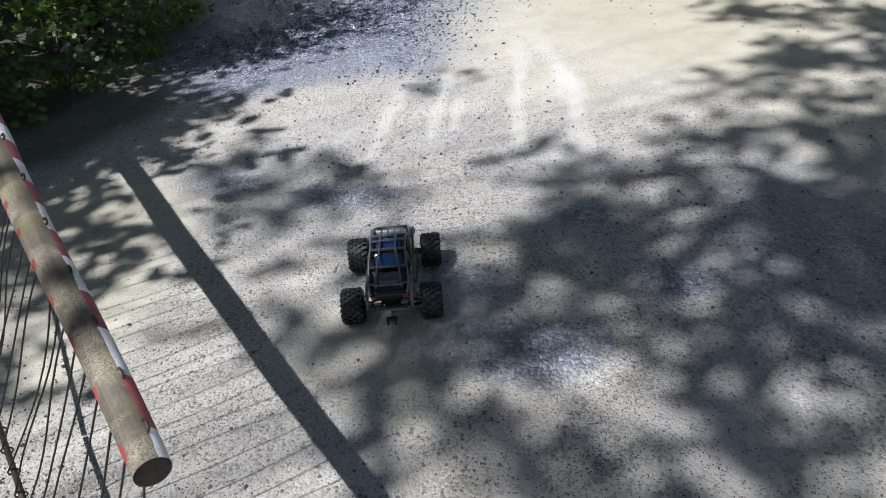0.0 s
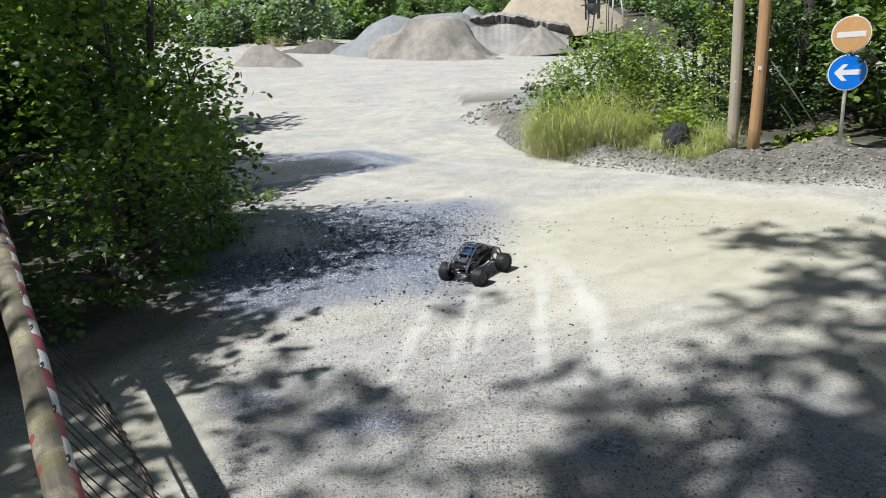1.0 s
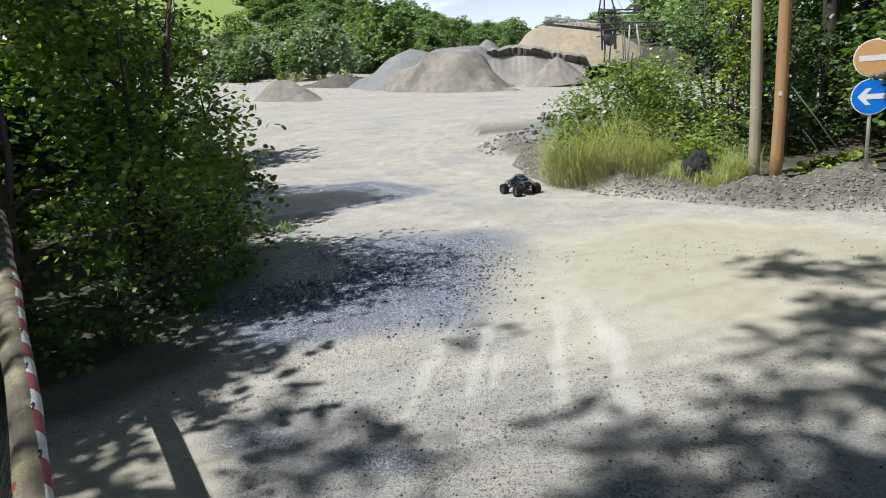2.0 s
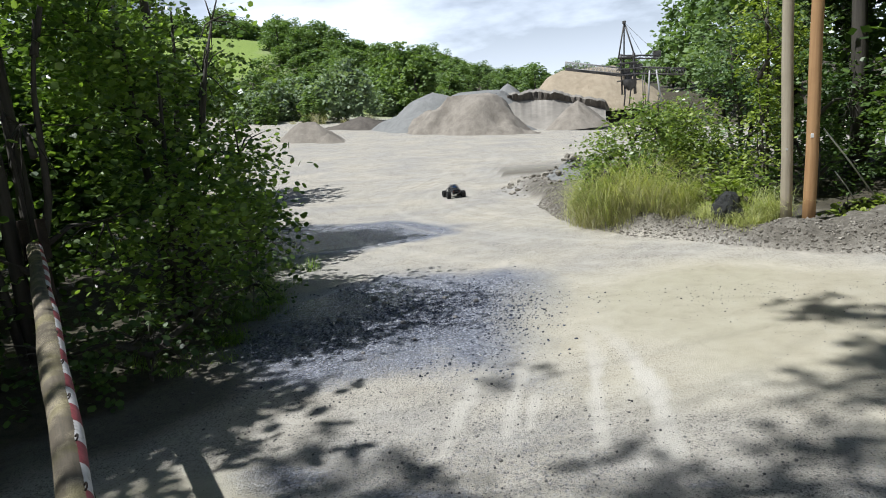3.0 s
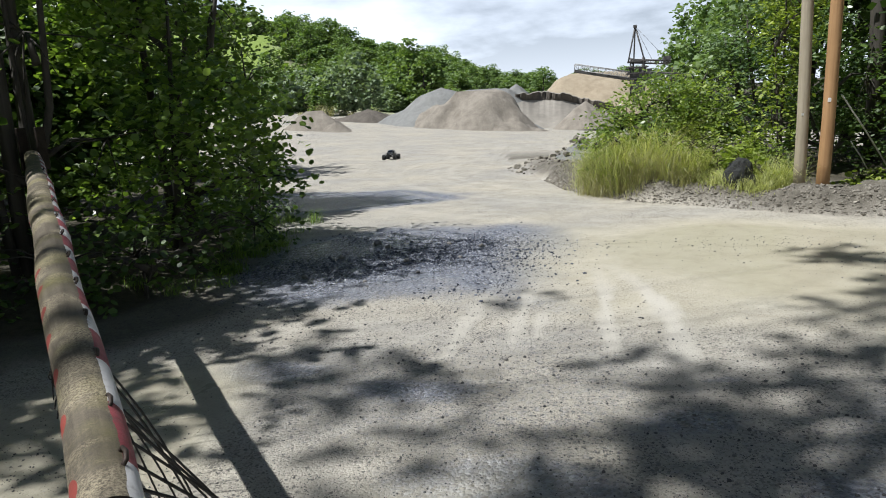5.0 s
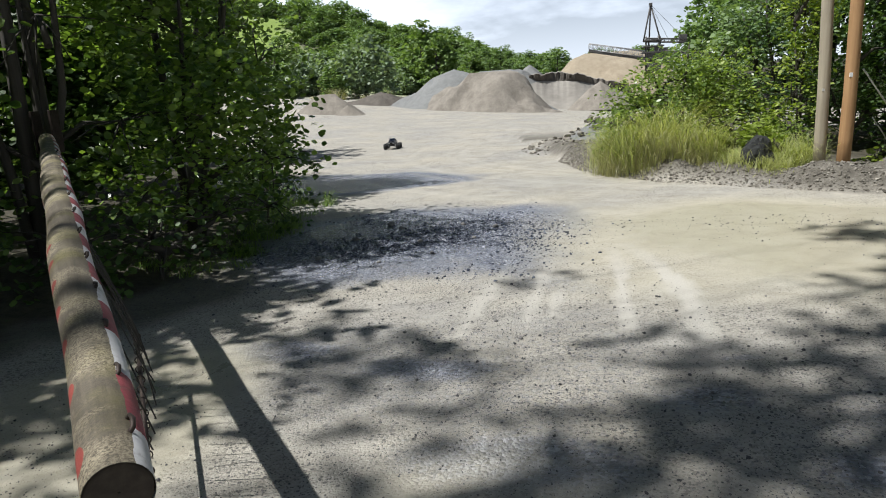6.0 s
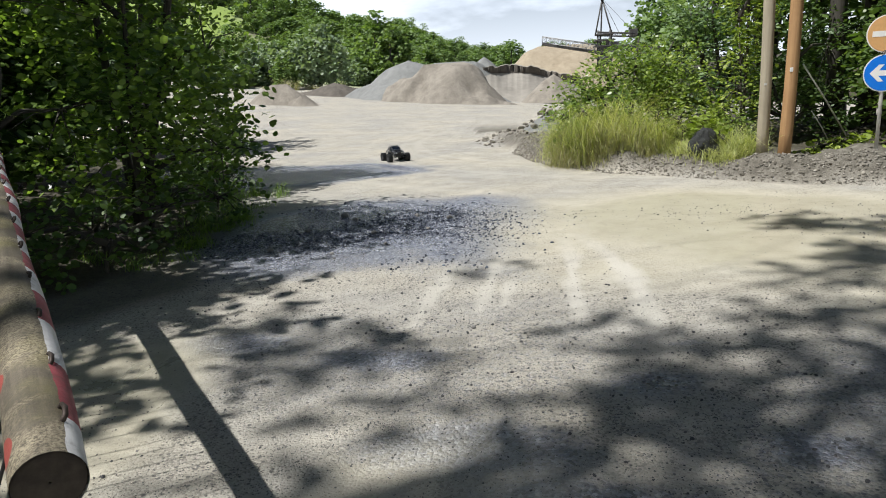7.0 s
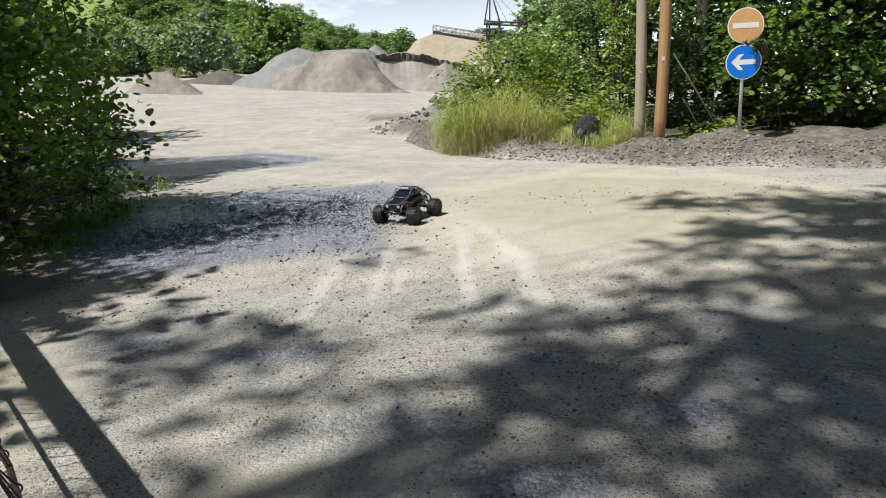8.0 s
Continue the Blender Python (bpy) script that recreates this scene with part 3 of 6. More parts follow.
def scatter_stones():
    rng = np.random.RandomState(4)
    # grit: dark and pale chips gathered in drifts over the near yard
    for count, mat_, label, seed, bar in ((75000, M_STONE, "dark grit gathered in drifts on the yard", 52, 0.12), (11000, M_STONE_PALE, "pale grit gathered in drifts on the yard", 53, 0.0)):
        x = rng.uniform(-2.9, 4.6, count)
        y = 0.9 + 6.4 * rng.uniform(0, 1, count) ** 1.35
        s = 0.0018 + 0.0045 * rng.uniform(0, 1, count) ** 4
        keep = (waves(x, y, seed, 4, 2.4) + 0.3 * rng.normal(0, 1, count) > bar) & (np.hypot((x - 2.0) / 1.9, (y - 6.0) / 1.6) > rng.uniform(0.7, 1.3, count))
        x, y, s = x[keep], y[keep], s[keep]
        V, F = chip_arrays(rng, np.stack([x, y, ground_z(x, y) + s * 0.3], -1), s)
        tagged(part_mesh("grit", solid_mesh("grit", V, F, False), mat_), label, "grit", kind="stuff")
    sets = []
    # fine dark pebbles on the whole near yard, thicker in the coarse patch
    n = 15000
    x = rng.uniform(-2.8, 4.5, n)
    y = 0.9 + 6.0 * rng.uniform(0, 1, n) ** 1.5
    s = 0.0028 + 0.008 * rng.uniform(0, 1, n) ** 5
    keep = waves(x, y, 51, 4, 1.6) + 0.35 * rng.normal(0, 1, n) > 0.05
    x, y, s = x[keep], y[keep], s[keep]
    sets.append((x, y, s))
    x, y, s = (np.concatenate(k) for k in zip(*sets))
    z = ground_z(x, y) + s * 0.3
    V, F = pebble_arrays(rng, np.stack([x, y, z], -1), s)
    tagged(part_mesh("pebbles", solid_mesh("pebbles", V, F, False), M_STONE), "small dark pebbles strewn over the gravel", "pebbles", kind="stuff")
    # wet stone chips in the puddled patch, tinted blue for the sky's sheen
    n = 16000
    x, y = rng.normal(-1.3, 1.0, n), rng.normal(6.4, 1.0, n)
    keep = (np.hypot((x + 1.25) / 1.8, (y - 6.4) / 1.75) + 0.25 * waves(x, y, 11, 5, 2.5) + 0.12 * rng.normal(0, 1, n) < 0.95) & (waves(x, y, 57, 3, 2.6) + 0.3 * rng.normal(0, 1, n) > -0.05)
    x, y = x[keep], y[keep]
    s = 0.004 + 0.013 * rng.uniform(0, 1, len(x)) ** 4
    V, F = pebble_arrays(rng, np.stack([x, y, ground_z(x, y) + s * 0.2], -1), s)
    tagged(part_mesh("wet_stones", solid_mesh("wet_stones", V, F, False), M_STONE_WET), "wet stone chips in the damp patch, blue sky sheen in their colour", "stones", kind="stuff")
    x = rng.uniform(-2.8, 4.8, 1800)
    y = 0.9 + 8.0 * rng.uniform(0, 1, 1800) ** 1.3
    s = 0.003 + 0.006 * rng.uniform(0, 1, 1800) ** 4
    V, F = pebble_arrays(rng, np.stack([x, y, ground_z(x, y) + s * 0.3], -1), s)
    tagged(part_mesh("pebbles", solid_mesh("pebbles", V, F, False), M_STONE_PALE), "small pale pebbles lying on the yard", "pebbles", kind="stuff")
    # clods on the face and the top of the bank
    n = 11000
    k = rng.uniform(0, 1, n)
    line = np.array(BANK[1:9])
    cum = np.concatenate([[0], np.cumsum(np.hypot(*np.diff(line, axis=0).T))])
    px = np.interp(k * cum[-1], cum, line[:, 0])
    py = np.interp(k * cum[-1], cum, line[:, 1])
    off = np.abs(rng.normal(0.05, 0.4, n))
    px, py = px + off * 0.45, py + off * 0.9
    s = 0.005 + 0.022 * rng.uniform(0, 1, n) ** 6
    V, F = pebble_arrays(rng, np.stack([px, py, ground_z(px, py) + s * 0.35], -1), s)
    tagged(part_mesh("dirt_clods", solid_mesh("dirt_clods", V, F, False), M_CLOD), "crumbly grey-brown clods along the dirt bank", "dirt clods", kind="stuff")
    # single larger stones
    bm = bmesh.new()
    bmesh.ops.create_icosphere(bm, subdivisions=2, radius=1)
    for v in bm.verts:
        v.co *= 1 + 0.28 * noise.noise(v.co * 1.4)
        v.co.z *= 0.7
    smooth(bm)
    rock = tagged(part("stone", bm, M_STONE), "dark angular stone lying on the gravel", "stone", group="stones on the yard")
    places = [(-1.70, 7.09, 0.045), (-0.54, 6.81, 0.035), (-0.12, 3.56, 0.014), (-0.28, 3.85, 0.012), (-1.55, 6.9, 0.03), (-0.9, 7.0, 0.028), (-1.2, 6.2, 0.03),
              (-1.9, 6.4, 0.035), (2.24, 3.5, 0.016), (1.45, 3.05, 0.012), (-0.7, 6.3, 0.025), (-2.0, 5.6, 0.03), (-1.0, 5.7, 0.022), (-1.4, 5.4, 0.02), (0.42, 3.6, 0.01)]
    for i, (x, y, s) in enumerate(places):
        m = pose(x, y, height(x, y) + s * 0.3, 0, 0, 67 * i)
        if i == 0:
            rock.matrix_basis = m @ Matrix.Diagonal((s, s, s, 1))
        else:
            other = copy_thing(rock, m)
            other.scale = (s, s * 0.85, s)
    return


# ---- heaps of gravel and sand, the cut edge, the hill ----
def heap(name, label, centre, radii, top, seed, mat_, power=1.25, ridge=0.0, turn=0.0, base=None, rough=0.10):
    """A tipped heap: steep even flanks, a blunt uneven top and a spread foot."""
    n, rings = 72, 30
    cx, cy = centre
    z0 = height(cx, cy) - 0.15 if base is None else base
    verts, faces = [], []
    rng = np.random.RandomState(seed)
    lobes = rng.uniform(0, 2 * np.pi, 5)
    for r in range(rings + 1):
        f = r / rings
        for k in range(n):
            a = 2 * np.pi * k / n
            lobe = 1 + 0.10 * np.sin(2 * a + lobes[0]) + 0.06 * np.sin(3 * a + lobes[1]) + 0.03 * np.sin(7 * a + lobes[2])
            x = np.cos(a) * radii[0] * f * lobe + ridge * math.tanh(3 * math.cos(a))
            y = np.sin(a) * radii[1] * f * lobe
            prof = max(0.0, 1 - f) ** power
            prof = prof * (1 - 0.06 * np.exp(-(f / 0.16) ** 2))
            z = top * (prof + rough * (1 - f) * f * 2.2 * float(waves(x * 1.3, y * 1.3, seed + 7, 4, 1.1)))
            c, s = math.cos(radians(turn)), math.sin(radians(turn))
            verts.append((cx + x * c - y * s, cy + x * s + y * c, z0 + z))
    for r in range(rings):
        for k in range(n):
            a, b = r * n + k, r * n + (k + 1) % n
            faces.append((a, b, b + n, a + n))
    ob = part_mesh(name, solid_mesh(name, verts, faces), mat_)
    return tagged(ob, label, name.replace("_", " "))


def at(az, el, dist):
    """A far place by its bearing, its height angle and its distance from the barrier's end."""
    return (0.16 + dist * math.sin(radians(az)), 0.19 + dist * math.cos(radians(az)), 1.67 + dist * math.tan(radians(el)))


def build_heaps():
    heap("gravel_mound", "large grey-brown gravel heap with a long blunt top", at(-5.5, 0, 44)[:2], (3.8, 4.4), 3.4, 1, M_HEAP, 1.0, ridge=1.3, base=-0.35, rough=0.34)
    heap("gravel_mound", "grey crushed-stone heap beside the large one", at(-8.4, 0, 47.5)[:2], (6.6, 4.6), 3.35, 2, M_HEAP_GREY, 1.0, base=0.15, rough=0.14)
    heap("gravel_mound", "low small gravel heap on the yard", at(-19.0, 0, 41)[:2], (2.3, 1.9), 1.55, 3, M_HEAP, 1.25, ridge=0.5, base=0.62, rough=0.25)
    heap("gravel_mound", "small brown gravel heap on the yard", at(-17.4, 0, 39)[:2], (1.2, 0.9), 0.8, 31, M_HEAP, 1.2, base=0.62, rough=0.2)
    heap("gravel_mound", "pale sand heap by the cut edge", at(3.4, 0, 47)[:2], (2.3, 2.2), 1.95, 4, M_HEAP, 1.0, base=0.0)
    heap("gravel_mound", "small far grey cone of gravel", at(-2.2, 0, 62)[:2], (1.9, 1.9), 1.85, 5, M_HEAP_GREY, 1.0, base=2.1)
    heap("gravel_mound", "overgrown low spoil bank behind the heaps", at(-5.0, 0, 53)[:2], (3.6, 2.2), 2.0, 13, M_HEAP_GREY, 0.9, ridge=1.2, base=1.35, rough=0.3)
    heap("gravel_mound", "dark low gravel bank behind the small heap", at(-14.6, 0, 50)[:2], (4.0, 2.2), 1.3, 12, M_CUT, 1.2, base=0.95, rough=0.3)
    heap("sand_hill", "broad hill of yellow sand under the conveyor", at(4.3, 0, 68)[:2], (5.4, 6.0), 4.35, 6, M_SAND, 0.85, ridge=2.5, base=0.6, rough=0.10)
    # terrace with a dark broken edge behind the heaps
    bm = bmesh.new()
    n = 60
    rows = []
    jag = np.repeat(np.random.RandomState(19).uniform(-0.12, 0.10, n // 3 + 1), 3) + np.random.RandomState(20).uniform(-0.04, 0.04, n + 3)
    for i in range(n + 1):
        az = -3.6 + 9.2 * i / n
        d = 52 + 0.35 * math.sin(i * 0.31) + 0.12 * math.sin(i * 1.83) + 0.08 * math.sin(i * 4.1)
        rim = np.interp(az, [-3.6, 1.6, 5.6], [2.85, 2.55, 1.5]) + float(jag[i])
        lip = math.degrees(math.atan2(rim - 1.67, d))
        low = at(az, -1.9, 47.6)
        mid = at(az, math.degrees(math.atan2(rim - float(jag[i]) - 2.2, 52)), 52.2)
        high = at(az, lip, d)
        back = at(az, lip + 0.15, d + 14)
        rows.append([bm.verts.new(p) for p in (low, mid, high, back)])
    for a, b in zip(rows, rows[1:]):
        for j in range(3):
            f = bm.faces.new((a[j], b[j], b[j + 1], a[j + 1]))
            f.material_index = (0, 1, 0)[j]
            f.smooth = j != 1
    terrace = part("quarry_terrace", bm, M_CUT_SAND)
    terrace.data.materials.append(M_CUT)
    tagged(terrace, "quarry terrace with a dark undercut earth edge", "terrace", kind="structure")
    # rubble tipped beside the shrubs
    rng = np.random.RandomState(9)
    heap("rubble_mound", "low heap of grey rubble and broken stones beside the shrubs", (0.95, 16.2), (1.9, 2.2), 1.15, 10, M_HEAP_GREY, 1.1, base=-0.45, rough=0.2)
    a, r = rng.uniform(0, 2 * np.pi, 420), rng.uniform(0, 1, 420) ** 0.6
    px, py = 0.95 + 1.7 * r * np.cos(a), 16.2 + 2.0 * r * np.sin(a)
    s = 0.02 + 0.09 * rng.uniform(0, 1, 420) ** 4
    V, F = pebble_arrays(rng, np.stack([px, py, np.maximum(ground_z(px, py), -0.45 + 1.15 * (1 - r * 0.9) ** 1.1) + s * 0.2], -1), s)
    tagged(part_mesh("rubble", solid_mesh("rubble", V, F, False), M_CLOD), "broken stones and earth lumps on the rubble heap", "rubble", kind="stuff")


def hill_z(X, Y):
    """The wooded slope behind the pit: high on the left, falling to the right."""
    az = np.degrees(np.arctan2(X, Y))
    rise = np.interp(az, [-60, -26, -24, -20, -17, -13, -10.6, -8, -6.6, -5, -3.4, -1, 2, 15, 60], [22, 19, 18.3, 16.8, 15, 12.4, 10.6, 9.0, 7.6, 6.2, 5.0, 4.0, 3.0, 3.0, 4])
    d = np.hypot(X, Y)
    return 1.4 + rise * step(d, 66, 150) + 0.8 * waves(X, Y, 17, 3, 0.05)


def build_hill():
    xs = np.linspace(-260, 220, 120)
    ys = np.concatenate([np.linspace(60, 200, 70), np.linspace(210, 700, 20)])
    X, Y = np.meshgrid(xs, ys)
    Z = hill_z(X, Y) - 3.0 * step(Y, 66, 60)
    i = np.arange(X.size).reshape(X.shape)
    faces = np.stack([i[:-1, :-1], i[:-1, 1:], i[1:, 1:], i[1:, :-1]], -1).reshape(-1, 4)
    me = solid_mesh("hillside", np.stack([X, Y, Z], -1).reshape(-1, 3), faces)
    bearing, far = np.degrees(np.arctan2(X, Y)).ravel(), np.hypot(X, Y).ravel()
    meadow = step(np.abs(bearing + 26.5), 6.5, 5.5) * step(far, 102, 105) * step(far, 143, 140)
    for name, value in (("bank", 0 * meadow), ("coarse_shade", 0 * meadow), ("track", 0 * meadow), ("soil", 1 - meadow), ("field", meadow), ("sandy", 0 * meadow)):
        me.attributes.new(name, "FLOAT", "POINT").data.foreach_set("value", value.astype(np.float32))
    tagged(part_mesh("hillside", me, M_GROUND), "wooded slope with a green meadow rising behind the quarry", "hillside", kind="structure")


# ---- plants ----
LEAF = np.array([(0, 0), (0.28, 0.40), (0.66, 0.42), (1.0, 0.0), (0.66, -0.42), (0.28, -0.40)])
NARROW = np.array([(0, 0), (0.30, 0.24), (0.62, 0.22), (1.0, 0.0), (0.62, -0.22), (0.30, -0.24)])
CARD = np.array([(0, 0), (0.45, 0.5), (1.0, 0.08), (0.5, -0.5)])
SLIM = np.array([(0, 0), (0.4, 0.17), (1.0, 0.0), (0.4, -0.17)])


def leaf_verts(rng, pts, sizes, shape, droop=0.3, flat=0.7):
    """Leaves at points, lying mostly flat with a lean and a droop, as an array of corners."""
    n = len(pts)
    a = rng.uniform(0, 2 * np.pi, n)
    tip = np.stack([np.cos(a), np.sin(a), rng.normal(-droop, 0.35, n)], -1)
    tip /= np.linalg.norm(tip, axis=1)[:, None]
    up = np.stack([rng.normal(0, flat, n), rng.normal(0, flat, n), np.ones(n)], -1)
    side = np.cross(up, tip)
    side /= np.linalg.norm(side, axis=1)[:, None]
    out = pts[:, None, :] + sizes[:, None, None] * (shape[None, :, 0:1] * tip[:, None, :] + shape[None, :, 1:2] * side[:, None, :])
    return out.reshape(-1, 3)


def cloud(rng, blobs, n, shell=0.55, gaps=1.3, thin=-0.25):
    """Points in clumps: blobs of (x, y, z, rx, ry, rz), denser near their outside, gathered in sprays with gaps between."""
    blobs = np.asarray(blobs, float)
    vol = blobs[:, 3] * blobs[:, 4] * blobs[:, 5]
    pick = rng.choice(len(blobs), n, p=vol / vol.sum())
    d = rng.normal(0, 1, (n, 3))
    d /= np.linalg.norm(d, axis=1)[:, None]
    r = shell + (1.08 - shell) * rng.uniform(0, 1, n) ** 0.8
    pts = blobs[pick, :3] + d * r[:, None] * blobs[pick, 3:]
    keep = (waves(pts[:, 0] + pts[:, 2], pts[:, 1] - 0.7 * pts[:, 2], 77, 3, 3.2 * gaps) + 0.4 * rng.normal(0, 1, n)) > thin
    return pts[keep]


def sprays(rng, centres, each, reach):
    """Twigs of leaves: for each centre a short row of points going outward and a little down."""
    n = len(centres)
    a = rng.uniform(0, 2 * np.pi, n)
    d = np.stack([np.cos(a), np.sin(a), rng.normal(0.0, 0.4, n)], -1)
    t = np.linspace(0, 1, each)
    pts = centres[:, None, :] + d[:, None, :] * (t[None, :, None] * reach) + rng.normal(0, reach * 0.10, (n, each, 3))
    pts[..., 2] -= (t ** 2)[None, :] * reach * 0.3
    return pts.reshape(-1, 3)


def leafy(name, label, category, foot, trunks, blobs, n, size, leaf, seed, shape=LEAF, each=7, reach=0.35, bark=None, group="", shell=0.5, sides=6, gaps=1.3, thin=-0.25):
    """A shrub or tree: tapered stems with limbs into each clump, and a crown of single leaves."""
    rng = np.random.RandomState(seed)
    bark = bark or M_BARK
    thing = tagged(new(name), label, category, group)
    thing.location = foot
    f = Vector(foot)
    bm = bmesh.new()
    for (tx, ty, tz, r) in trunks:
        top = Vector((tx, ty, tz)) - f
        mid = top * 0.5 + Vector((rng.normal(0, 0.05), rng.normal(0, 0.05), 0)) * top.length * 0.5
        tube(bm, [(0.12 * top.x, 0.12 * top.y, -0.1), mid * 0.5, mid, top * 0.8, top], [r * 1.15, r, r * 0.8, r * 0.55, r * 0.25], sides)
    part("trunk", bm, bark, thing)
    bm = bmesh.new()
    for b in blobs:
        c = Vector(b[:3]) - f
        start = min((Vector(t[:3]) - f for t in trunks), key=lambda p: (p - c).length)
        k = min(0.9, max(0.15, (c.z - 0.35 * b[5]) / max(0.2, start.z)))
        s = start * k
        tube(bm, [s, s.lerp(c, 0.5) + Vector((0, 0, 0.1)), c], [0.035, 0.022, 0.008], 5)
        for _ in range(7):
            d = Vector(rng.normal(0, 1, 3)).normalized()
            e = c + Vector((d.x * b[3], d.y * b[4], d.z * b[5])) * 0.95
            tube(bm, [c, c.lerp(e, 0.5) + Vector((0, 0, 0.05)), e], [0.011, 0.007, 0.003], 4)
    tagged(part("branchwork", bm, bark, thing), kind="stuff")
    centres = cloud(rng, blobs, n // each, shell, gaps, thin)
    pts = sprays(rng, centres, each, reach) - np.array(foot)[None]
    pts[:, 2] = np.maximum(pts[:, 2], 0.03)
    sz = size * rng.uniform(0.6, 1.25, len(pts))
    part_mesh("crown", poly_mesh("crown", leaf_verts(rng, pts, sz, shape), len(shape)), leaf, thing)
    return thing


def z_at(x, y):
    return (x, y, height(x, y))


def build_left_wood():
    # alders and hazel beside the barrier's far end
    leafy("alder_shrub", "dense dark green alder shrub beside the barrier", "shrub", z_at(-3.55, 6.3),
          [(-3.3, 6.2, 2.6, 0.035), (-3.9, 6.6, 3.6, 0.045), (-3.2, 6.8, 2.2, 0.03)],
          [(-3.05, 6.15, 1.35, 0.75, 0.8, 0.6), (-3.95, 6.5, 2.3, 0.8, 0.9, 0.7), (-4.2, 6.6, 3.1, 0.95, 0.9, 0.8), (-2.9, 6.9, 0.8, 0.55, 0.7, 0.45), (-3.6, 6.3, 0.9, 0.8, 0.8, 0.6),
           (-2.75, 6.5, 1.75, 0.45, 0.5, 0.35), (-3.25, 7.0, 2.6, 0.4, 0.4, 0.35), (-3.15, 7.2, 3.15, 0.4, 0.45, 0.4)],
          19000, 0.07, M_LEAF_LEFT, 41, reach=0.3, gaps=0.75, thin=0.2)
    leafy("alder_shrub", "tall dark green alder shrub behind the barrier", "shrub", z_at(-4.2, 5.0),
          [(-4.3, 5.2, 4.6, 0.06), (-3.7, 5.2, 3.0, 0.04), (-4.6, 4.8, 3.4, 0.04)],
          [(-4.1, 5.3, 2.2, 1.0, 0.9, 0.8), (-4.6, 5.2, 3.4, 1.2, 1.1, 0.9), (-4.3, 5.4, 4.4, 1.2, 1.1, 0.9), (-4.7, 4.9, 1.2, 0.9, 0.8, 0.7), (-3.7, 5.6, 1.3, 0.7, 0.6, 0.55),
           (-3.75, 5.6, 3.4, 0.7, 0.8, 0.6)],
          14000, 0.075, M_LEAF_LEFT, 42, reach=0.3, gaps=0.75, thin=0.22)
    leafy("alder_tree", "slender alder with a dark trunk at the yard's edge", "tree", z_at(-4.9, 9.0),
          [(-5.0, 9.2, 6.0, 0.08), (-4.5, 8.9, 3.6, 0.05)],
          [(-4.6, 8.8, 1.6, 1.0, 1.1, 0.8), (-5.3, 9.2, 3.0, 1.1, 1.2, 1.0), (-5.9, 9.6, 4.6, 1.2, 1.2, 1.0), (-6.0, 9.3, 5.6, 0.9, 0.9, 0.8), (-4.1, 8.3, 0.9, 0.7, 0.8, 0.5), (-4.6, 10.4, 2.6, 0.9, 1.0, 0.8)],
          20000, 0.075, M_LEAF_LEFT, 43, reach=0.3, gaps=0.75, thin=0.12)
    leafy("alder_tree", "tall slim tree with a nearly black trunk by the barrier post", "tree", z_at(-4.22, 5.28),
          [(-4.24, 5.32, 6.6, 0.06), (-4.3, 5.4, 4.8, 0.02)],
          [(-4.4, 5.4, 5.2, 1.2, 1.1, 0.8), (-4.9, 5.0, 6.3, 1.2, 1.2, 0.9), (-3.9, 5.6, 4.6, 0.7, 0.8, 0.5)],
          1500, 0.075, M_LEAF_LEFT, 44)
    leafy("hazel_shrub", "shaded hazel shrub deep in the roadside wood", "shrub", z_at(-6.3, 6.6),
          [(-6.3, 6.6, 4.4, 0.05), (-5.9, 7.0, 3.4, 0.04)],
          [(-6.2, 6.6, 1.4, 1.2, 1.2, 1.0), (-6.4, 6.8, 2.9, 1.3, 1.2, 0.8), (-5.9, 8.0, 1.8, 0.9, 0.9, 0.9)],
          16000, 0.12, M_LEAF_SHADED, 45, gaps=0.6)
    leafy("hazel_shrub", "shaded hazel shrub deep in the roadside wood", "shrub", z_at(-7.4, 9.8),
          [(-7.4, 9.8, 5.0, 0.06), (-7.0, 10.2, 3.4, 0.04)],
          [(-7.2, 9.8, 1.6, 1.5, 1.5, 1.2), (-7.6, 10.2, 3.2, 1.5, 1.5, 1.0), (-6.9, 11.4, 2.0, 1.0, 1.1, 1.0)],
          16000, 0.13, M_LEAF_SHADED, 46, gaps=0.6)
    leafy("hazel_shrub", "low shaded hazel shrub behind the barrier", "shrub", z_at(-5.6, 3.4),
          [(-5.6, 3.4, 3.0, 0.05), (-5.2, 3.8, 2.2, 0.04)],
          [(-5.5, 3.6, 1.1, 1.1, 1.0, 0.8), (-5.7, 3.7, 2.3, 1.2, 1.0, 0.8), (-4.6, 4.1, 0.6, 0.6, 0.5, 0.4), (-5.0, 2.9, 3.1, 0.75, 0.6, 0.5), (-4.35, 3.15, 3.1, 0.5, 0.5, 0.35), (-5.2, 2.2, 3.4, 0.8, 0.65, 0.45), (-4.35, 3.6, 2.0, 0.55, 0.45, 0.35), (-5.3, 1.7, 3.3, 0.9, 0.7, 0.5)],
          24000, 0.11, M_LEAF_SHADED, 47)
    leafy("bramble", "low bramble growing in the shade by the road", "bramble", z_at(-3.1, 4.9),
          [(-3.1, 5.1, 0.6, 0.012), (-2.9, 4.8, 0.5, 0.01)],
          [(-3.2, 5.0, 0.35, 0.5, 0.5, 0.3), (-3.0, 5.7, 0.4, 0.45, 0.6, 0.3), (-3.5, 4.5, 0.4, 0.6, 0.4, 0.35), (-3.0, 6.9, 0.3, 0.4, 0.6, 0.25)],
          1900, 0.06, M_LEAF_SHADED, 148, reach=0.22)
